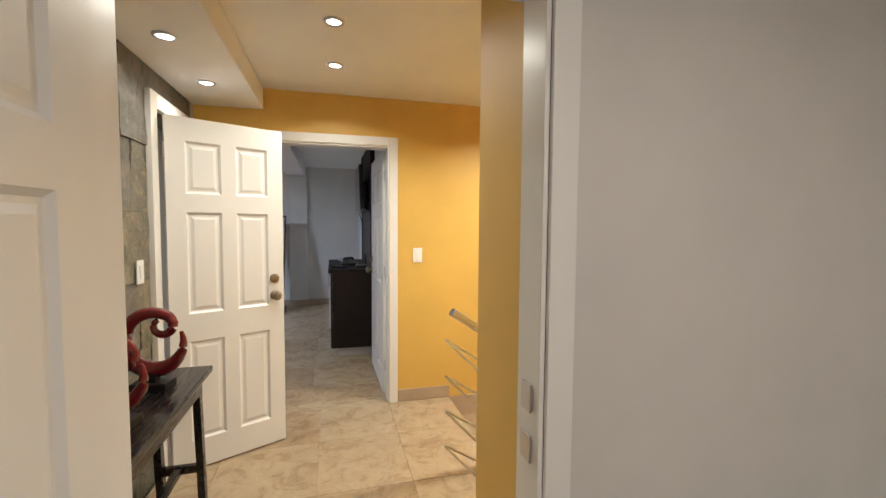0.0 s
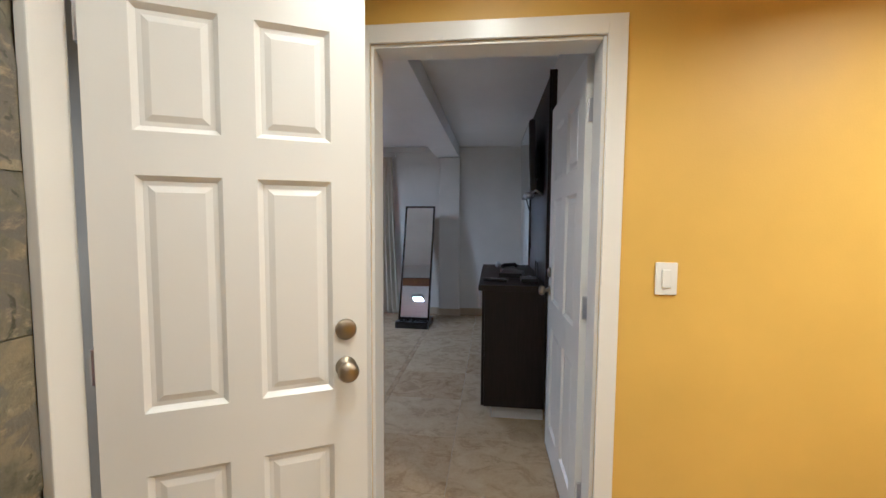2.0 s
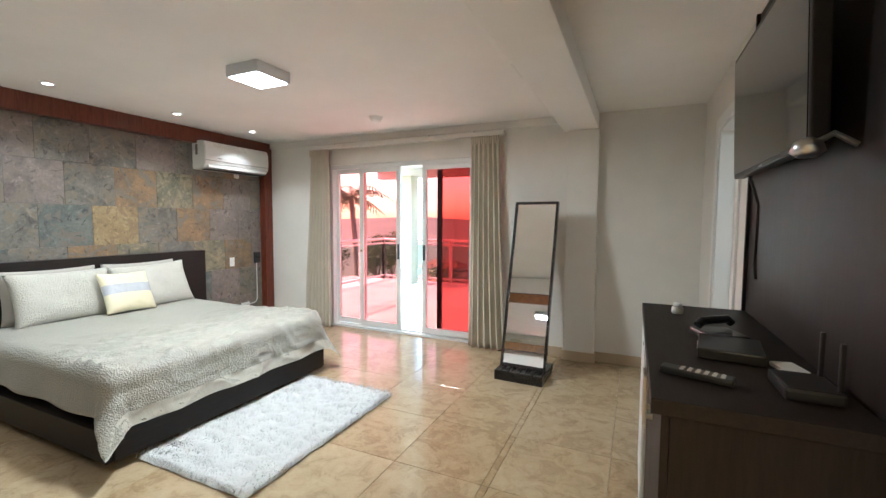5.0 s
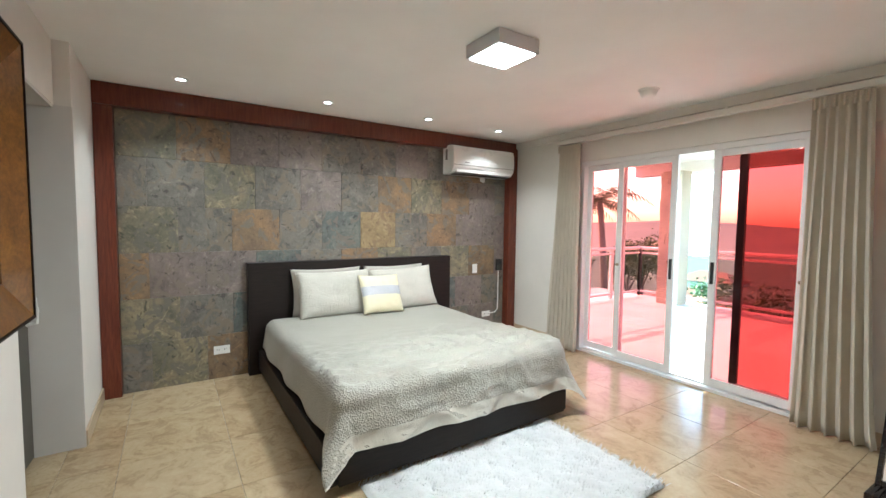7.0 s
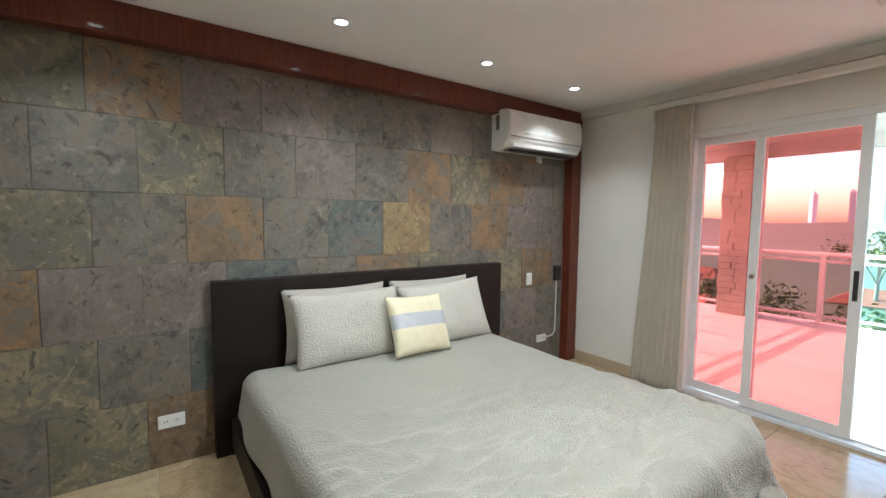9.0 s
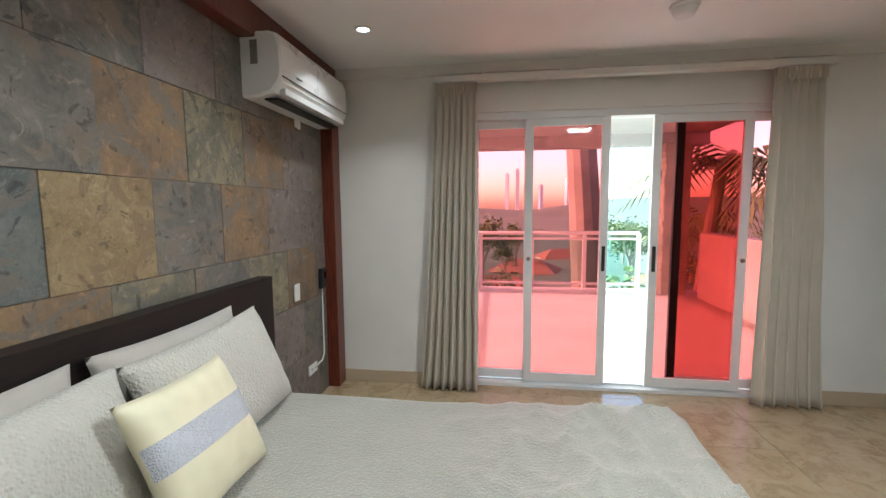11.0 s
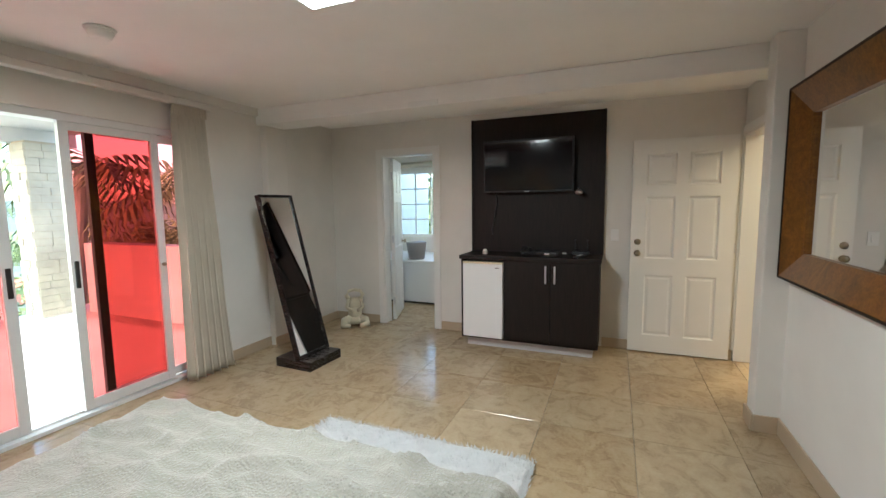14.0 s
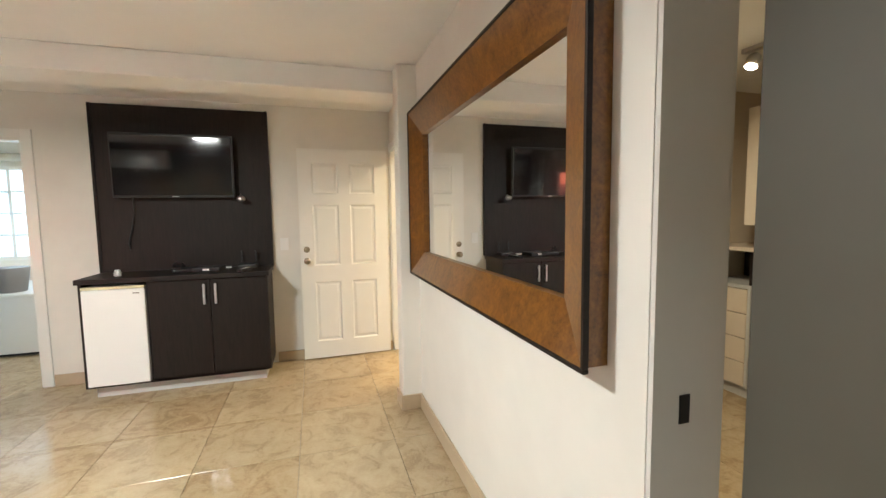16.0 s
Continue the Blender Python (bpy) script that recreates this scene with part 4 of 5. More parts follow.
# ---- wall mirror ----
wm = thing("wall_mirror", "large wall mirror in wide burl-wood frame", "mirror")
MX0, MX1, MZ0, MZ1 = -2.64, -0.675, 1.03, 2.108
GX0, GX1, GZ0, GZ1 = -2.483, -0.86, 1.18, 1.945
YF, YB, YG = 3.85, YS + 0.002, 3.80
outer = [(MX0, MZ0), (MX1, MZ0), (MX1, MZ1), (MX0, MZ1)]
inner = [(GX0, GZ0), (GX1, GZ0), (GX1, GZ1), (GX0, GZ1)]
names = ("bottom_rail", "side_rail", "top_rail", "side_rail")
for i in range(4):
    j = (i + 1) % 4
    bm = bmesh.new()
    q = [bm.verts.new((x, y, z)) for (x, z), y in ((outer[i], YF), (outer[j], YF), (inner[j], YG), (inner[i], YG), (outer[i], YB), (outer[j], YB), (inner[j], YB), (inner[i], YB))]
    for f in ((0, 1, 2, 3), (4, 7, 6, 5), (0, 4, 5, 1), (1, 5, 6, 2), (2, 6, 7, 3), (3, 7, 4, 0)):
        bm.faces.new([q[k] for k in f])
    bmesh.ops.recalc_face_normals(bm, faces=bm.faces)
    part(names[i], bm, M_BURL, wm)
k = 0.012
for r in ((MX0 - k, YF - 0.012, MZ0 - k, MX1 + k, YF + 0.006, MZ0 - 0.001), (MX0 - k, YF - 0.012, MZ1 + 0.001, MX1 + k, YF + 0.006, MZ1 + k), (MX0 - k, YF - 0.012, MZ0, MX0 - 0.001, YF + 0.006, MZ1), (MX1 + 0.001, YF - 0.012, MZ0, MX1 + k, YF + 0.006, MZ1)):
    part("edge_bead", boxes(r, bevel=0.002), M_WENGE, wm, "dark outer edge bead")
part("glass", boxes((GX0 + 0.001, YS + 0.004, GZ0 + 0.001, GX1 - 0.001, YS + 0.012, GZ1 - 0.001)), M_MIRROR, wm, "silvered mirror glass")

# ---- ceiling fittings ----
pl = thing("ceiling_light", "square lit ceiling panel with grey metal rim", "ceiling light", (-2.21, 5.96, 0), 0)
k, a = 0.012, 0.147
part("frame", boxes((-a, -a, CEIL - 0.08, a, -a + k, CEIL - 0.001), (-a, a - k, CEIL - 0.08, a, a, CEIL - 0.001), (-a, -a + k, CEIL - 0.08, -a + k, a - k, CEIL - 0.001), (a - k, -a + k, CEIL - 0.08, a, a - k, CEIL - 0.001)), M_CHROME, pl)
part("diffuser", boxes((-a + k, -a + k, CEIL - 0.087, a - k, a - k, CEIL - 0.03), bevel=0.008), M_GLOW, pl, "glowing white diffuser")


def downlight(x, y, z, warm):
    d = thing("downlight", "small round recessed ceiling spotlight, lit", "downlight", (x, y, z), 0, "hall downlights" if warm else "bedroom downlights")
    ring = bmesh.new()
    n = 24
    vs = [[ring.verts.new((r * math.cos(i * math.tau / n), r * math.sin(i * math.tau / n), zz)) for i in range(n)] for r, zz in ((0.052, -0.001), (0.05, -0.009), (0.036, -0.01), (0.033, -0.001))]
    for p, q in zip(vs, vs[1:]):
        for i in range(n):
            ring.faces.new((p[i], p[(i + 1) % n], q[(i + 1) % n], q[i]))
    part("ring", ring, M_CHROME if warm else M_PLASTIC, d, "", True)
    part("bulb", moved(lathe([(0.033, -0.006), (0.033, -0.002)], 20), pose(0, 0, 0)), M_GLOW_WARM if warm else M_GLOW, d, "lit lamp face")


for x, y in DOWN_ROOM:
    downlight(x, y, CEIL, False)
# Includes a fitting for the added, unseen stairwell spot.
for x, y, z in DOWN_HALL:
    downlight(x, y, z, True)
sm = thing("smoke_detector", "round white smoke detector on ceiling", "smoke detector", (-2.21, 7.44, CEIL))
part("body", lathe([(0.03, -0.055), (0.05, -0.05), (0.062, -0.025), (0.065, -0.001)], 24), M_PLASTIC, sm, "", True)
part("collar", lathe([(0.072, -0.012), (0.075, -0.008), (0.075, 0.0)], 24), M_PLASTIC, sm, "", True)
# Light patch on the beam side, made as a thin white slab.
av = thing("beam_light_patch", "slim white slab standing for a light patch on the beam", "light", (-0.444, 6.3, 2.335))
part("body", boxes((0.0, -0.14, -0.022, 0.014, 0.14, 0.022), bevel=0.004), M_PLASTIC, av)

# ---- console table and ceramics ----
TX0, TX1, TY0, TY1, TZ = -0.545, -0.26, 1.48, 2.60, 0.72
ct = thing("console_table", "black stained wooden console table against slate wall", "table")
part("tabletop", boxes((TX0, TY0, TZ - 0.03, TX1, TY1, TZ), bevel=0.005), M_BLACKWOOD, ct)
part("apron", boxes((TX0 + 0.03, TY0 + 0.08, TZ - 0.11, TX1 - 0.03, TY1 - 0.08, TZ - 0.03)), M_BLACKWOOD, ct)
for x in (TX0 + 0.05, TX1 - 0.05):
    for y, s in ((TY0 + 0.1, -1), (TY1 - 0.1, 1)):
        bm = boxes((x - 0.017, y - 0.02, 0.0, x + 0.017, y + 0.02, TZ - 0.03))
        for v in bm.verts:
            if v.co.z < 0.1:
                v.co.y += s * 0.06
        part("leg", bm, M_BLACKWOOD, ct)
for y in (TY0 + 0.07, TY1 - 0.07):
    part("stretcher", boxes((TX0 + 0.05, y - 0.012, 0.2, TX1 - 0.05, y + 0.012, 0.24)), M_BLACKWOOD, ct)
part("stretcher", boxes((-0.42, TY0 + 0.08, 0.205, -0.39, TY1 - 0.08, 0.235)), M_BLACKWOOD, ct)


def swirl(at, rz, size, curl, flip):
    """A glazed ring that tapers into an inward curl, on a dark block."""
    s = thing("ceramic_sculpture", "dark red glazed spiral ceramic on black base", "sculpture", at, rz, "red ceramics on the console")
    pts, rad = [], []
    n = 60
    for i in range(n):
        u = i / (n - 1)
        if u < 0.72:
            a = 0.35 - (u / 0.72) * 5.65
            r = size * (1.0 - 0.06 * u)
            c = (0.0, 0.0)
            p = (c[0] + r * math.cos(a), c[1] + r * math.sin(a))
            end, ea, er = p, a, r
        else:
            v = (u - 0.72) / 0.28
            a = ea - v * curl
            r = size * 0.36 * (1 - 0.35 * v)
            cx, cz = end[0] - size * 0.36 * math.cos(ea), end[1] - size * 0.36 * math.sin(ea)
            p = (cx + r * math.cos(a), cz + r * math.sin(a))
        pts.append((0.02 * math.sin(u * 3), flip * p[0], p[1] + size + 0.08))
        w = math.sin(min(1, u / 0.32) * math.pi / 2) * (1 - 0.86 * max(0, (u - 0.32) / 0.68))
        rad.append(size * (0.06 + 0.23 * w))
    part("ring", rod(pts, 0.03, 16, rad), M_RED, s, "", True)
    part("base", boxes((-0.05, -0.075, 0, 0.05, 0.075, 0.035), bevel=0.004), M_BLACK, s)
    part("pin", boxes((-0.02, -0.02, 0.03, 0.02, 0.02, 0.09)), M_BLACK, s)


swirl((-0.43, 2.32, TZ), 82, 0.13, 5.2, -1)
swirl((-0.42, 1.94, TZ), 75, 0.115, 8.5, -1)
swirl((-0.42, 1.63, TZ), 70, 0.09, 8.5, -1)

# ---- stairs and railing ----
structure("stair_body", boxes(*[(1.295 + i * 0.28, 2.30, -1.9, 1.295 + (i + 1) * 0.28, YW - 0.002, -0.17 * (i + 1) - 0.03) for i in range(8)]), M_GROUT, "stair flight going down", "stairs")
for i in range(8):
    x, z = 1.295 + i * 0.28, -0.17 * (i + 1)
    structure("stair_tread", boxes((x, 2.30, z - 0.03, x + 0.3, YW - 0.003, z), bevel=0.005), M_TRAV, "pale stone stair tread", "stair tread")
    structure("stair_skirting", boxes((x, YW - 0.014, z, x + 0.28, YW - 0.001, z + 0.27 - 0.1 if i else z + 0.17), bevel=0.002), M_TRAV_EDGE, "stone skirting beside the stair", "baseboard")
structure("stairwell_floor", boxes((0.86, 1.67, -2.0, 3.7, YW, -1.9)), M_GROUT, "lower floor of the stairwell", "floor")
rl = thing("stair_railing", "brushed steel stair railing with round bars", "railing")
sl, RY, RX, RZ = -0.65, 2.50, 1.0, 0.96
part("handrail", rod([(RX, RY, RZ), (3.0, RY + 0.3, RZ + sl * (3.0 - RX))], 0.024, 14), M_CHROME, rl)
for z in (0.80, 0.59, 0.385, 0.18):
    part("bar", rod([(0.965, RY, z), (3.0, RY + 0.3, z + sl * 2.035)], 0.007, 8), M_CHROME, rl)
    part("bar", rod([(0.965, RY - 0.005, z), (2.65, RY - 0.75, z - 1.65)], 0.007, 8), M_CHROME, rl)
for x in (1.27, 2.1):
    yy, zt = RY + 0.3 * (x - RX) / (3.0 - RX), RZ + sl * (x - RX)
    part("post", rod([(x, yy, -0.02 - 0.75 * (x > 2)), (x, yy, zt - 0.09)], 0.021, 12), M_CHROME, rl)
    part("post_pin", rod([(x, yy, zt - 0.09), (x, yy, zt)], 0.007, 8), M_CHROME, rl)

# ---- closet ----
structure("wall_closet", boxes((-4.2, 0.7, -0.1, -0.76, 0.8, 2.6), (-4.2, 0.8, -0.1, -4.1, 3.56, 2.6), (-0.86, 0.8, -0.1, -0.76, 1.25, 2.6)), M_CLOSETW, "beige closet wall", "wall")
structure("ceiling_closet", boxes((-4.2, 0.7, 2.4, -0.76, 3.56, 2.6)), M_CEIL, "white closet ceiling", "ceiling")
structure("door_closet_lining", boxes((-3.66, 3.555, 0, -3.645, 3.855, 2.09), (MW1 - 0.015, 3.555, 0, MW1, YS - 0.003, 2.09), (-3.645, 3.555, 2.075, MW1 - 0.015, YS - 0.003, 2.09)), M_GREYWALL, "pale grey closet door lining", "door frame")
part("strike_plate", boxes((MW1 - 0.0175, 3.66, 0.93, MW1 - 0.0152, 3.69, 1.0)), M_BLACK, bpy.data.objects["door_closet_lining"], "dark strike plate")
cd = thing("closet_door", "olive-grey closet door left ajar", "door", (-3.635, 3.60, 0.01), -3)
part("leaf", boxes((0.0, -0.02, 0, 0.77, 0.02, 2.05), bevel=0.003), M_OLIVE, cd)
part("handle", rod([(0.03, 0.02, 0.80), (0.03, 0.065, 0.81), (0.03, 0.07, 0.88), (0.03, 0.065, 0.95), (0.03, 0.02, 0.96)], 0.011, 8), M_PLASTIC, cd, "white pull handle")
dr = thing("drawer_unit", "pale laminate drawer unit in the closet", "drawer unit", (0.45, -0.28, 0))
part("carcass", boxes((-1.72, 1.21, 0.0, -1.26, 1.68, 0.08), (-1.72, 1.21, 0.08, -1.70, 1.70, 0.84), (-1.28, 1.21, 0.08, -1.26, 1.70, 0.84), (-1.72, 1.21, 0.84, -1.26, 1.70, 0.865)), M_PLINTH, dr)
for i in range(4):
    z = 0.09 + i * 0.187
    d = part("drawer", boxes((-1.697, 1.23, z, -1.283, 1.705, z + 0.18), bevel=0.003), M_DRAWER, dr)
    part("handle", rod([(-1.54, 1.705, z + 0.1), (-1.54, 1.73, z + 0.1), (-1.44, 1.73, z + 0.1), (-1.44, 1.705, z + 0.1)], 0.005, 6), M_CHROME, d)
part("niche", boxes((-1.72, 1.21, 0.866, -1.70, 1.69, 1.12), (-1.28, 1.21, 0.866, -1.26, 1.69, 1.12), (-1.70, 1.21, 0.866, -1.28, 1.23, 1.12)), M_WENGE, dr, "dark open compartment")
part("top", boxes((-1.9, 1.21, 1.121, -1.245, 1.71, 1.15), bevel=0.003), M_DRAWER, dr)
uc = thing("closet_cabinet", "pale laminate wall cabinet in the closet", "cabinet")
part("body", boxes((-1.9, 1.201, 1.32, -1.26, 1.50, 2.15)), M_DRAWER, uc)
tl = thing("track_light", "chrome ceiling track light with lit spots", "track light", (-1.75, 1.95, 2.4))
part("bar", boxes((-0.2, -0.02, -0.03, 0.2, 0.02, -0.001), bevel=0.005), M_CHROME, tl)
for x in (-0.14, 0.0, 0.14):
    h = part("head", moved(lathe([(0.02, 0.05), (0.035, 0.03), (0.04, -0.03)], 16), pose(x, 0, -0.09, 25, 0, 0)), M_CHROME, tl, "", True)
    part("bulb", moved(lathe([(0.03, -0.036), (0.034, -0.031)], 16), pose(x, 0, -0.09, 25, 0, 0)), M_GLOW_WARM, h)

# ---- bathroom ----
structure("wall_bath", boxes((0.93, 8.6, -0.1, 3.2, 8.7, 2.6), (0.93, 5.2, -0.1, 3.2, 5.3, 2.6), (3.1, 5.3, -0.1, 3.2, 7.45, 2.6), (3.1, 8.45, -0.1, 3.2, 8.6, 2.6), (3.1, 7.45, -0.1, 3.2, 8.45, 0.92), (3.1, 7.45, 2.1, 3.2, 8.45, 2.6)), M_WALL, "off-white bathroom wall with window opening", "wall")
structure("ceiling_bath", boxes((0.93, 5.2, 2.42, 3.2, 8.7, 2.6)), M_CEIL, "white bathroom ceiling", "ceiling")
wf = structure("window_bath", boxes((3.09, 7.45, 0.92, 3.15, 7.5, 2.1), (3.09, 8.4, 0.92, 3.15, 8.45, 2.1), (3.09, 7.5, 0.92, 3.15, 8.4, 0.97), (3.09, 7.5, 2.05, 3.15, 8.4, 2.1), (3.1, 7.79, 0.97, 3.13, 7.82, 2.05), (3.1, 8.09, 0.97, 3.13, 8.12, 2.05),
                                    *[(3.105, 7.5, z, 3.125, 8.4, z + 0.02) for z in (1.23, 1.5, 1.77)]), M_WHITE, "white framed bathroom window with glazing bars", "window")
bl = thing("roller_blind", "rolled-up beige blind above bathroom window", "blind")
part("roll", rod([(3.03, 7.4, 2.2), (3.03, 8.5, 2.2)], 0.05, 14), M_CURTAIN, bl)
tb = thing("bathtub_surround", "white panelled bath surround below window", "bathtub")
part("front_panel", boxes((1.9, 6.6, 0.03, 1.93, 8.59, 0.62)), M_WHITE, tb)
part("deck", boxes((1.88, 6.6, 0.621, 3.09, 8.59, 0.66), bevel=0.008), M_WHITE, tb)
# Shade below the front panel, put in as a black strip.
part("painted_shade_strip", boxes((1.93, 6.62, 0.0, 1.95, 8.58, 0.03)), M_GAP_SHADE, tb)
bn = thing("waste_bin", "dark grey tapered bin on bath deck", "bin", (2.1, 7.62, 0.661))
part("bucket", lathe([(0.12, 0), (0.125, 0.01), (0.16, 0.26), (0.15, 0.262)], 20), M_BIN, bn, "", True)
baseboard("baseboard_bath", (0.931, 5.3, 0, 0.943, BD0 - 0.08, 0.1))

# ---- terrace ----
TY = 12.55
structure("terrace_floor", boxes((-6.4, 8.37, -0.25, 0.2, TY, -0.012)), M_CONCRETE, "pale tiled terrace floor", "floor")
structure("terrace_ceiling", boxes((-5.5, 8.37, 2.62, 0.2, TY + 0.25, 2.8), (-5.5, TY - 0.1, 2.42, 0.2, TY + 0.15, 2.62)), M_TERRWALL, "rendered terrace roof slab", "ceiling")
structure("terrace_wall", boxes((-0.12, 8.37, -0.25, 0.1, 11.9, 1.0), bevel=0.01), M_TERRWALL, "low rendered terrace side wall", "wall")
structure("wall_outside", boxes((-5.5, 8.2, -6, -4.75, 8.37, 2.8), (1.0, 8.71, -6, 5, 8.8, 2.8), (-6.4, 8.37, -6, 0.2, 8.5, -0.25)), M_TERRWALL, "outer house wall", "wall")


def balustrade(name, p, q, posts):
    r = thing(name, "white metal terrace railing with glass panes", "railing")
    p, q = Vector(p), Vector(q)
    d = (q - p).normalized()
    part("handrail", rod([p + Vector((0, 0, 0.98)), q + Vector((0, 0, 0.98))], 0.032, 8), M_ALU, r)
    part("mid_rail", rod([p + Vector((0, 0, 0.88)), q + Vector((0, 0, 0.88))], 0.02, 8), M_ALU, r)
    part("bottom_rail", rod([p + Vector((0, 0, 0.1)), q + Vector((0, 0, 0.1))], 0.022, 8), M_ALU, r)
    n = posts
    for i in range(n + 1):
        c = p + (q - p) * i / n
        part("post", boxes((c.x - 0.03, c.y - 0.03, 0, c.x + 0.03, c.y + 0.03, 0.96), bevel=0.004), M_ALU, r)
        if i < n:
            e = p + (q - p) * (i + 1) / n
            bm = bmesh.new()
            a, b = c + d * 0.04, e - d * 0.04
            bm.faces.new([bm.verts.new(v) for v in ((a.x, a.y, 0.13), (b.x, b.y, 0.13), (b.x, b.y, 0.85), (a.x, a.y, 0.85))])
            o = part("pane", bm, M_GREENGLASS, r, "pale green glass pane")
            o.visible_shadow = False
    return r


balustrade("terrace_railing", (-5.3, TY - 0.13, -0.012), (-0.85, TY - 0.13, -0.012), 5)
balustrade("terrace_railing", (-5.3, 8.6, -0.012), (-5.3, TY - 0.13, -0.012), 4)
r5 = random.Random(9)
for cx, cy in ((-0.4, 12.28), (-4.47, 12.15)):
    st = thing("stone_column", "pale stacked-stone terrace column", "column", at=(cx, cy, -0.012), group="terrace columns")
    part("core", boxes((-0.17, -0.17, 0, 0.17, 0.17, 2.43)), M_GROUT, st)
    for i in range(24):
        for dx, dy, w, h in ((0, -1, 0, 0), (-1, 0, 0, 0)):
            cut = r5.uniform(-0.08, 0.08)
            for lo, hi in ((-0.19, cut), (cut, 0.19)):
                k = 0.19 + r5.uniform(0.0, 0.018)
                z = i * 0.1
                if dy:
                    part("stone", boxes((lo + 0.003, -k, z + 0.003, hi - 0.003, -0.16, z + 0.097)), M_STONE, st)
                else:
                    part("stone", boxes((-k, lo + 0.003, z + 0.003, -0.16, hi - 0.003, z + 0.097)), M_STONE, st)

# ---- outdoors ----
def terrain(u, v):
    x, y = (u - 0.5) * 2600, -300 + v * 2900
    h = -7.5 - 10 * min(1, max(0, (y - 20) / 160)) + 3 * noise.noise((x * 0.01, y * 0.01, 0))
    hill = 42 * math.exp(-((y - 900) / 260) ** 2) * (0.6 + 0.5 * noise.noise((x * 0.004, 0.5, 2)))
    return (x, y, h + hill)


structure("ground", grid(90, 90, terrain), M_GROUND, "scrubby green ground running to far hills", "ground")


def leaf_mesh(seed, n, r, squash):
    rg = random.Random(seed)
    bm = bmesh.new()
    clumps = [(Vector((rg.gauss(0, 0.45), rg.gauss(0, 0.45), rg.gauss(0, 0.3) * squash)) * r, rg.uniform(0.25, 0.5) * r) for _ in range(9)]
    for _ in range(n):
        c, s = clumps[rg.randrange(9)]
        p = c + Vector((rg.gauss(0, 0.5), rg.gauss(0, 0.5), rg.gauss(0, 0.45))) * s
        a, b = Vector((rg.uniform(-1, 1), rg.uniform(-1, 1), rg.uniform(-0.6, 0.6))).normalized(), Vector((rg.uniform(-1, 1), rg.uniform(-1, 1), rg.uniform(-1, 1))).normalized()
        w = r * 0.07
        bm.faces.new([bm.verts.new(v) for v in (p - a * w, p + b * w * 0.6, p + a * w, p - b * w * 0.6)])
    return bm


def tree(x, y, z, h, r, seed):
    t = thing("tree", "leafy green tree beyond the terrace", "tree", (x, y, z), seed * 40, "trees beyond the terrace")
    part("trunk", rod([(0, 0, 0), (0.1, 0, h * 0.4), (0, 0.1, h * 0.75)], 0.2, 8, [h * 0.035, h * 0.026, h * 0.012]), M_BARK, t)
    for k in range(3):
        a = k * 2.1 + seed
        part("limb", rod([(0.08, 0, h * 0.4), (r * 0.4 * math.cos(a), r * 0.4 * math.sin(a), h * 0.75)], 0.1, 6, [h * 0.02, h * 0.008]), M_BARK, t)
    part("crown", moved(leaf_mesh(seed, 1500, r, 0.8), pose(0, 0, h * 0.85)), M_LEAF, t)
    return t


def palm(x, y, z, h, seed, fronds=16, length=2.6, trunk=0.2):
    t = thing("palm_tree", "tall palm tree with arching fronds", "palm tree", (x, y, z), seed * 50, "palm trees")
    lean_ = 0.06 * h
    part("trunk", rod([(lean_ * (i / 8) ** 2, 0, h * i / 8) for i in range(9)], 0.2, 12, [trunk * (1.15 - 0.45 * i / 8) for i in range(9)]), M_BARK, t)
    rg = random.Random(seed)
    for k in range(fronds):
        a, up, L = k * 2.4 + rg.uniform(-0.2, 0.2), rg.uniform(-0.2, 1.1), length * rg.uniform(0.85, 1.1)
        bm = bmesh.new()
        prev = None
        for i in range(15):
            u = i / 14
            rr = L * u
            zz = h + L * (up * u - (0.55 + 0.5 * up) * u * u)
            c = Vector((lean_ + rr * math.cos(a), rr * math.sin(a), zz))
            side = Vector((-math.sin(a), math.cos(a), 0))
            if prev is not None:
                for s in (-1, 1):
                    w = L * 0.24 * math.sin(math.pi * min(1, u * 0.9 + 0.1))
                    tip = c + side * s * w + Vector((0, 0, -w * 0.7)) + (c - prev) * 0.8
                    bm.faces.new([bm.verts.new(v) for v in (prev, prev + (c - prev) * 0.55, tip)])
            prev = c
        part("frond", bm, M_PALM, t)
    return t


palm(-0.9, 15.2, -7.5, 14.0, 3, 18, 2.8, 0.42)
palm(-13.5, 23, -8.5, 11.2, 5, 20, 2.4)
palm(-18.5, 27, -8.5, 11.8, 6, 20, 2.6)
palm(1.7, 16.5, -7.5, 10.0, 7, 18, 2.6)
palm(3.2, 14.5, -7.5, 9.5, 8, 18, 2.4)
palm(5.5, 24, -8.0, 9.0, 9, 16, 2.6)
rt5 = random.Random(12)
for i in range(46):
    far = i / 46
    y = 17 + 95 * far ** 1.5 + rt5.uniform(-2, 2)
    x = rt5.uniform(-1.0, 1.0) * (16 + y * 0.9) - 3
    h = rt5.uniform(5.0, 7.0) if y < 40 else rt5.uniform(6.0, 10.0)
    tree(x, y, -8.0 - 9 * min(1, max(0, (y - 20) / 160)), h, h * 0.42, i + 1)
for x, y, i in ((8.2, 7.2, 60), (8.8, 9.4, 61), (9.4, 11.6, 62)):
    tree(x, y, -6.0, 8.5, 2.4, i)


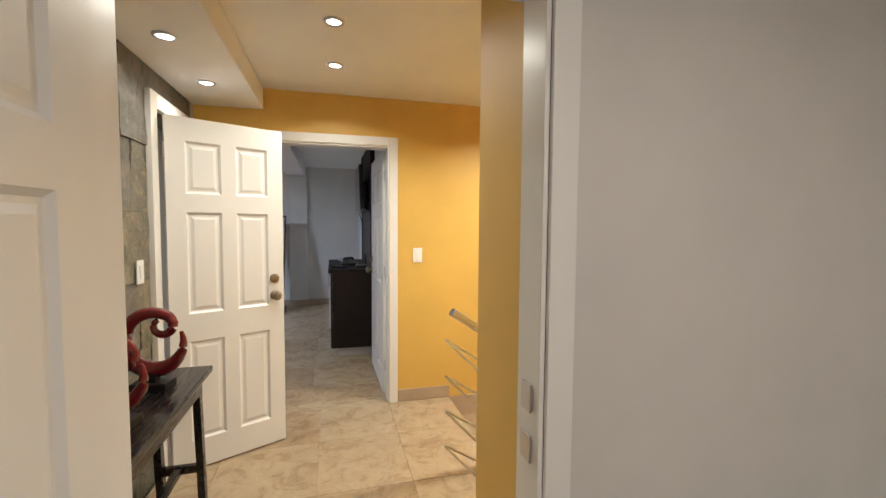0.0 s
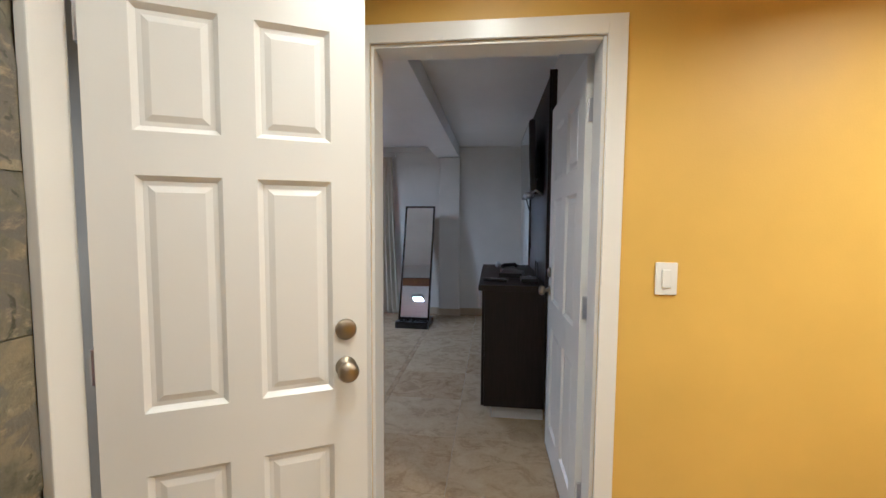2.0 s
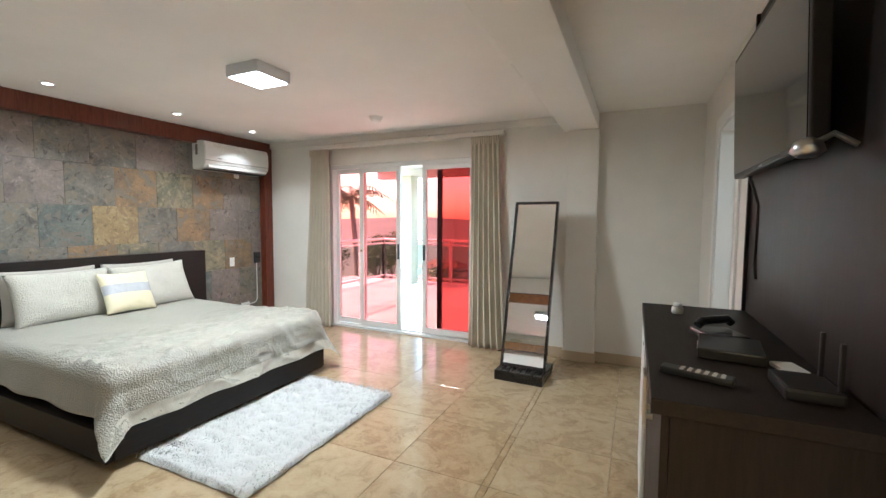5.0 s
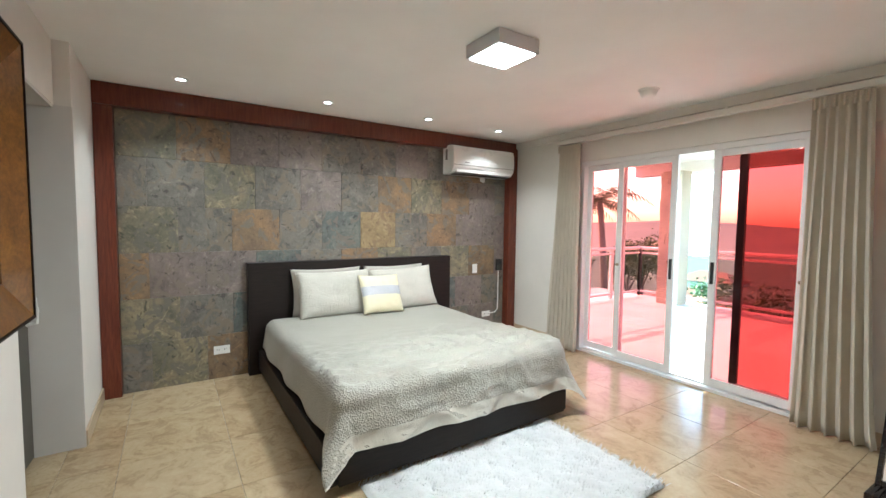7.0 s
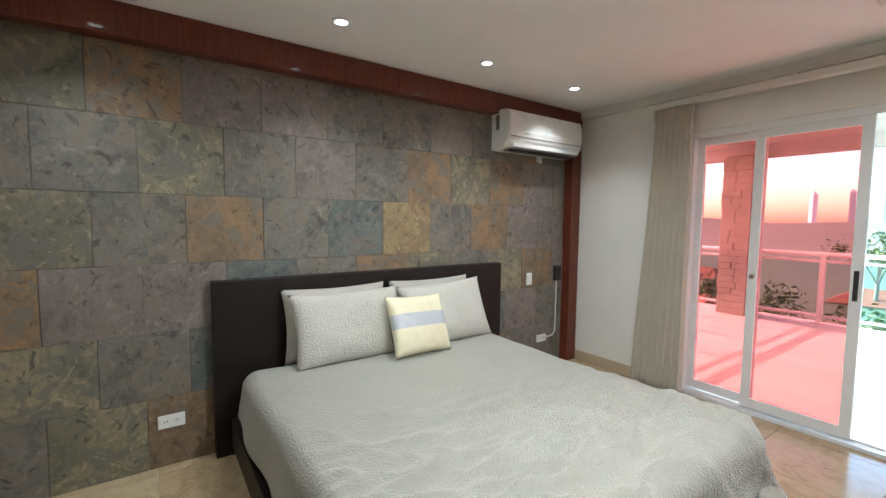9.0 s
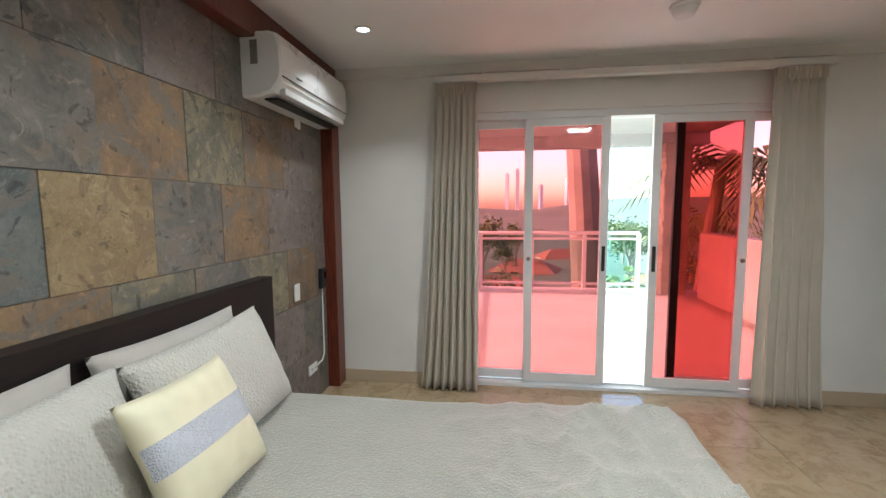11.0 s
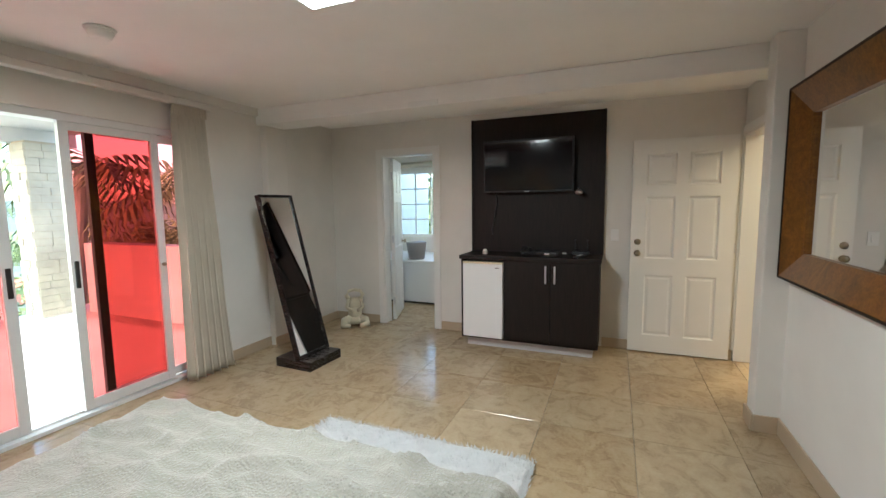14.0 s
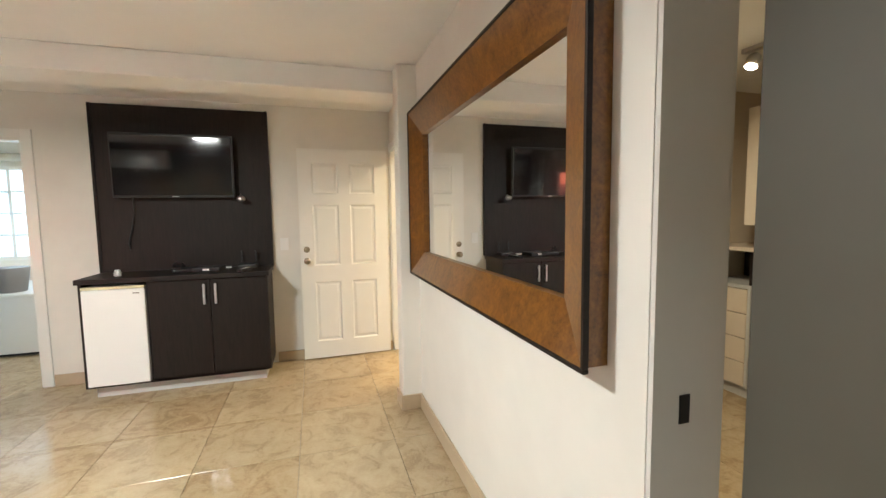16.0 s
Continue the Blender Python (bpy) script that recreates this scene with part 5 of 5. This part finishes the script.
def house(x, y, z, w, d, h, rz):
    t = thing("house", "pale house with terracotta hip roof", "house", (x, y, z), rz, "houses below the terrace")
    part("wall", boxes((-w / 2, -d / 2, 0, w / 2, d / 2, h)), M_HOUSE, t)
    bm = bmesh.new()
    a = [bm.verts.new(v) for v in ((-w / 2 - 0.6, -d / 2 - 0.6, h), (w / 2 + 0.6, -d / 2 - 0.6, h), (w / 2 + 0.6, d / 2 + 0.6, h), (-w / 2 - 0.6, d / 2 + 0.6, h), (-w / 4, 0, h + d * 0.26), (w / 4, 0, h + d * 0.26))]
    for f in ((0, 1, 5, 4), (1, 2, 5), (2, 3, 4, 5), (3, 0, 4), (3, 2, 1, 0)):
        bm.faces.new([a[k] for k in f])
    part("roof", bm, M_ROOF, t, "terracotta tiled hip roof")
    for i in range(4):
        cx = -w / 2 + w * (i + 0.5) / 4
        part("window", boxes((cx - 0.6, -d / 2 - 0.05, h * 0.35, cx + 0.6, -d / 2 - 0.01, h * 0.75)), M_TOWERWIN, t)


for i, (x, y) in enumerate(((-20, 62), (-4, 70), (9, 58), (-36, 80), (24, 76), (2, 95), (-16, 105), (38, 100), (-52, 120), (14, 125))):
    house(x, y, -15.5 - 0.02 * y, 13, 9, 5.5, i * 17 % 40 - 20)


def tower(x, y, w, h, seed):
    t = thing("tower_block", "slender grey high-rise tower on the horizon", "tower", (x, y, 0), seed * 13, "distant towers")
    w, h = w * 0.6, h * 0.78
    part("shaft", boxes((-w / 2, -w / 2, -20, w / 2, w / 2, h), (-w / 4, -w / 4, h, w / 4, w / 4, h + w * 0.5)), M_TOWER, t)
    for i in range(5):
        cx = -w / 2 + w * (i + 0.5) / 5
        part("window_strip", boxes((cx - w * 0.06, -w / 2 - 0.4, 5, cx + w * 0.06, -w / 2 - 0.1, h - 4)), M_TOWERWIN, t)


for i, (x, w, h) in enumerate(((-330, 22, 120), (-300, 20, 150), (-262, 24, 128), (-228, 20, 165), (-205, 18, 120), (-120, 22, 110), (20, 20, 170), (60, 22, 190), (92, 20, 120), (150, 24, 110), (250, 22, 140), (-420, 24, 115))):
    tower(x, 1700, w, h, i)

# ---- tiles, last ----
def piece_mesh(name, w, h, t, mat, rough=0.0, seed=0, axis="z"):
    """A thin slab with its edges eased: w by h by t, flat in xy, or upright in yz."""
    bm = box(0, 0, -t, w, h, 0)
    bmesh.ops.bevel(bm, geom=[e for e in bm.edges if all(v.co.z > -t / 2 for v in e.verts)], offset=0.0015, segments=1, affect="EDGES")
    if axis == "x":
        bmesh.ops.transform(bm, matrix=Matrix(((0, 0, 1, 0), (1, 0, 0, 0), (0, 1, 0, 0), (0, 0, 0, 1))), verts=bm.verts)
    me = bpy.data.meshes.new(name)
    bm.normal_update()
    bm.to_mesh(me)
    bm.free()
    me.materials.append(mat)
    return me


def lay(parent, name, me, x, y, z):
    o = new(name, me)
    o.parent = parent
    o.matrix_world = pose(x, y, z)
    return o


floor = structure("floor", boxes((-4.75, 0.7, -0.2, 1.295, 8.37, -0.006), (1.295, 3.66, -0.2, 3.2, 8.7, -0.006), (-0.72, -1.5, -0.2, 2.4, 0.7, -0.006)), M_GROUT, "polished beige travertine tile floor", "floor")
P = 0.576
cache = {}


def floor_area(x0, y0, x1, y1, ox, oy):
    i0, i1 = math.floor((x0 - ox) / P), math.ceil((x1 - ox) / P)
    j0, j1 = math.floor((y0 - oy) / P), math.ceil((y1 - oy) / P)
    for i in range(i0, i1):
        for j in range(j0, j1):
            a, b = max(x0, ox + i * P), min(x1, ox + (i + 1) * P)
            c, d = max(y0, oy + j * P), min(y1, oy + (j + 1) * P)
            if b - a < 0.01 or d - c < 0.01:
                continue
            key = (round(b - a, 3), round(d - c, 3))
            if key not in cache:
                cache[key] = piece_mesh("tile", key[0] - 0.0025, key[1] - 0.0025, 0.006, M_TRAV)
            lay(floor, "tile", cache[key], a + 0.00125, c + 0.00125, 0)


floor_area(XW, YS, -0.45, YN, -0.41, 5.2)
floor_area(-0.45, 3.72, XE, YN, -0.41, 5.2)
floor_area(-3.66, 3.56, MW1, YS, -0.41, 5.2)
floor_area(SL0, YN, SL1, 8.2, -0.41, 5.2)
floor_area(EO0, 3.592, EO1, 3.72, 0.25, 3.07)
floor_area(HW, 1.13, 0.78, 3.592, 0.25, 3.07)
floor_area(0.78, 1.67, 1.295, 3.592, 0.78, 3.07)
floor_area(0.93, 5.3, 1.95, 8.6, -0.41, 5.2)
floor_area(XE, BD0, 0.93, BD1, -0.41, 5.2)
floor_area(-4.1, 0.8, -0.76, 3.56, -0.41, 5.2)

rs = random.Random(21)
kinds = ["grey"] * 6 + ["mauve"] * 5 + ["olive"] * 3 + ["rust"] * 2 + ["teal"] * 3
rows = [0.0, 0.40, 0.77, 1.15, 1.535, 1.93, 2.30]
for r, (z0, z1) in enumerate(zip(rows, rows[1:])):
    y = 3.976 - (0.0 if r % 2 else 0.21)
    while y < 8.029:
        w = 0.41
        a, b = max(y, 3.976), min(y + w, 8.029)
        kind = rs.choice(kinds)
        if r == 3 and a <= 6.2 <= b:
            kind = "ochre"
        if r == 4 and a <= 6.5 <= b or r == 3 and a <= 7.2 <= b or r == 4 and a <= 7.3 <= b:
            kind = "rust"
        if r == 1 and a <= 7.5 <= b:
            kind = "mauve"
        if b - a > 0.02:
            key = (kind, round(b - a, 3), r)
            if key not in cache:
                cache[key] = piece_mesh("slate_tile", key[1] - 0.002, z1 - z0 - 0.002, 0.02, SLATES[kind], axis="x")
            lay(wall_west, "slate_tile", cache[key], -4.52 + rs.uniform(-0.002, 0.003), a + 0.001, z0 + 0.001)
        y += w
for r in range(7):
    z0, z1 = 0.11 + r * 0.35, min(0.11 + (r + 1) * 0.35, SOFFIT)
    if r == 0:
        z0 = 0.0
    y = 1.26 - rs.uniform(0, 0.4)
    while y < 2.78:
        w = rs.choice((0.5, 0.55, 0.42))
        a, b = max(y, 1.26), min(y + w, 2.78)
        kind = rs.choice(("grey", "olive", "olive", "grey", "teal"))
        if b - a > 0.02:
            t = bmesh.new()
            n1, n2 = 10, 8
            bb, hh = b - a - 0.003, z1 - z0 - 0.003
            sd = rs.uniform(0, 50)
            t = grid(n1, n2, lambda u, v: (0.008 * noise.noise((u * bb * 4 + sd, v * hh * 4, sd)) + 0.006 * noise.noise((u * bb * 14, v * hh * 14, sd)), u * bb, v * hh))
            edge = [e for e in t.edges if e.is_boundary]
            ex = bmesh.ops.extrude_edge_only(t, edges=edge)
            for v in ex["geom"]:
                if isinstance(v, bmesh.types.BMVert):
                    v.co.x = -0.03
            bmesh.ops.recalc_face_normals(t, faces=t.faces)
            me = bpy.data.meshes.new("slate_tile")
            t.to_mesh(me)
            t.free()
            me.materials.append(SLATES[kind])
            lay(wall_slate_hall, "slate_tile", me, HW + rs.uniform(-0.004, 0.006), a + 0.0015, z0 + 0.0015)
        y += w
for z0, z1 in ((2.165, SOFFIT),):
    me = piece_mesh("slate_tile", 0.74, z1 - z0 - 0.002, 0.02, SLATES["grey"], axis="x")
    lay(wall_slate_hall, "slate_tile", me, HW, 2.782, z0 + 0.001)
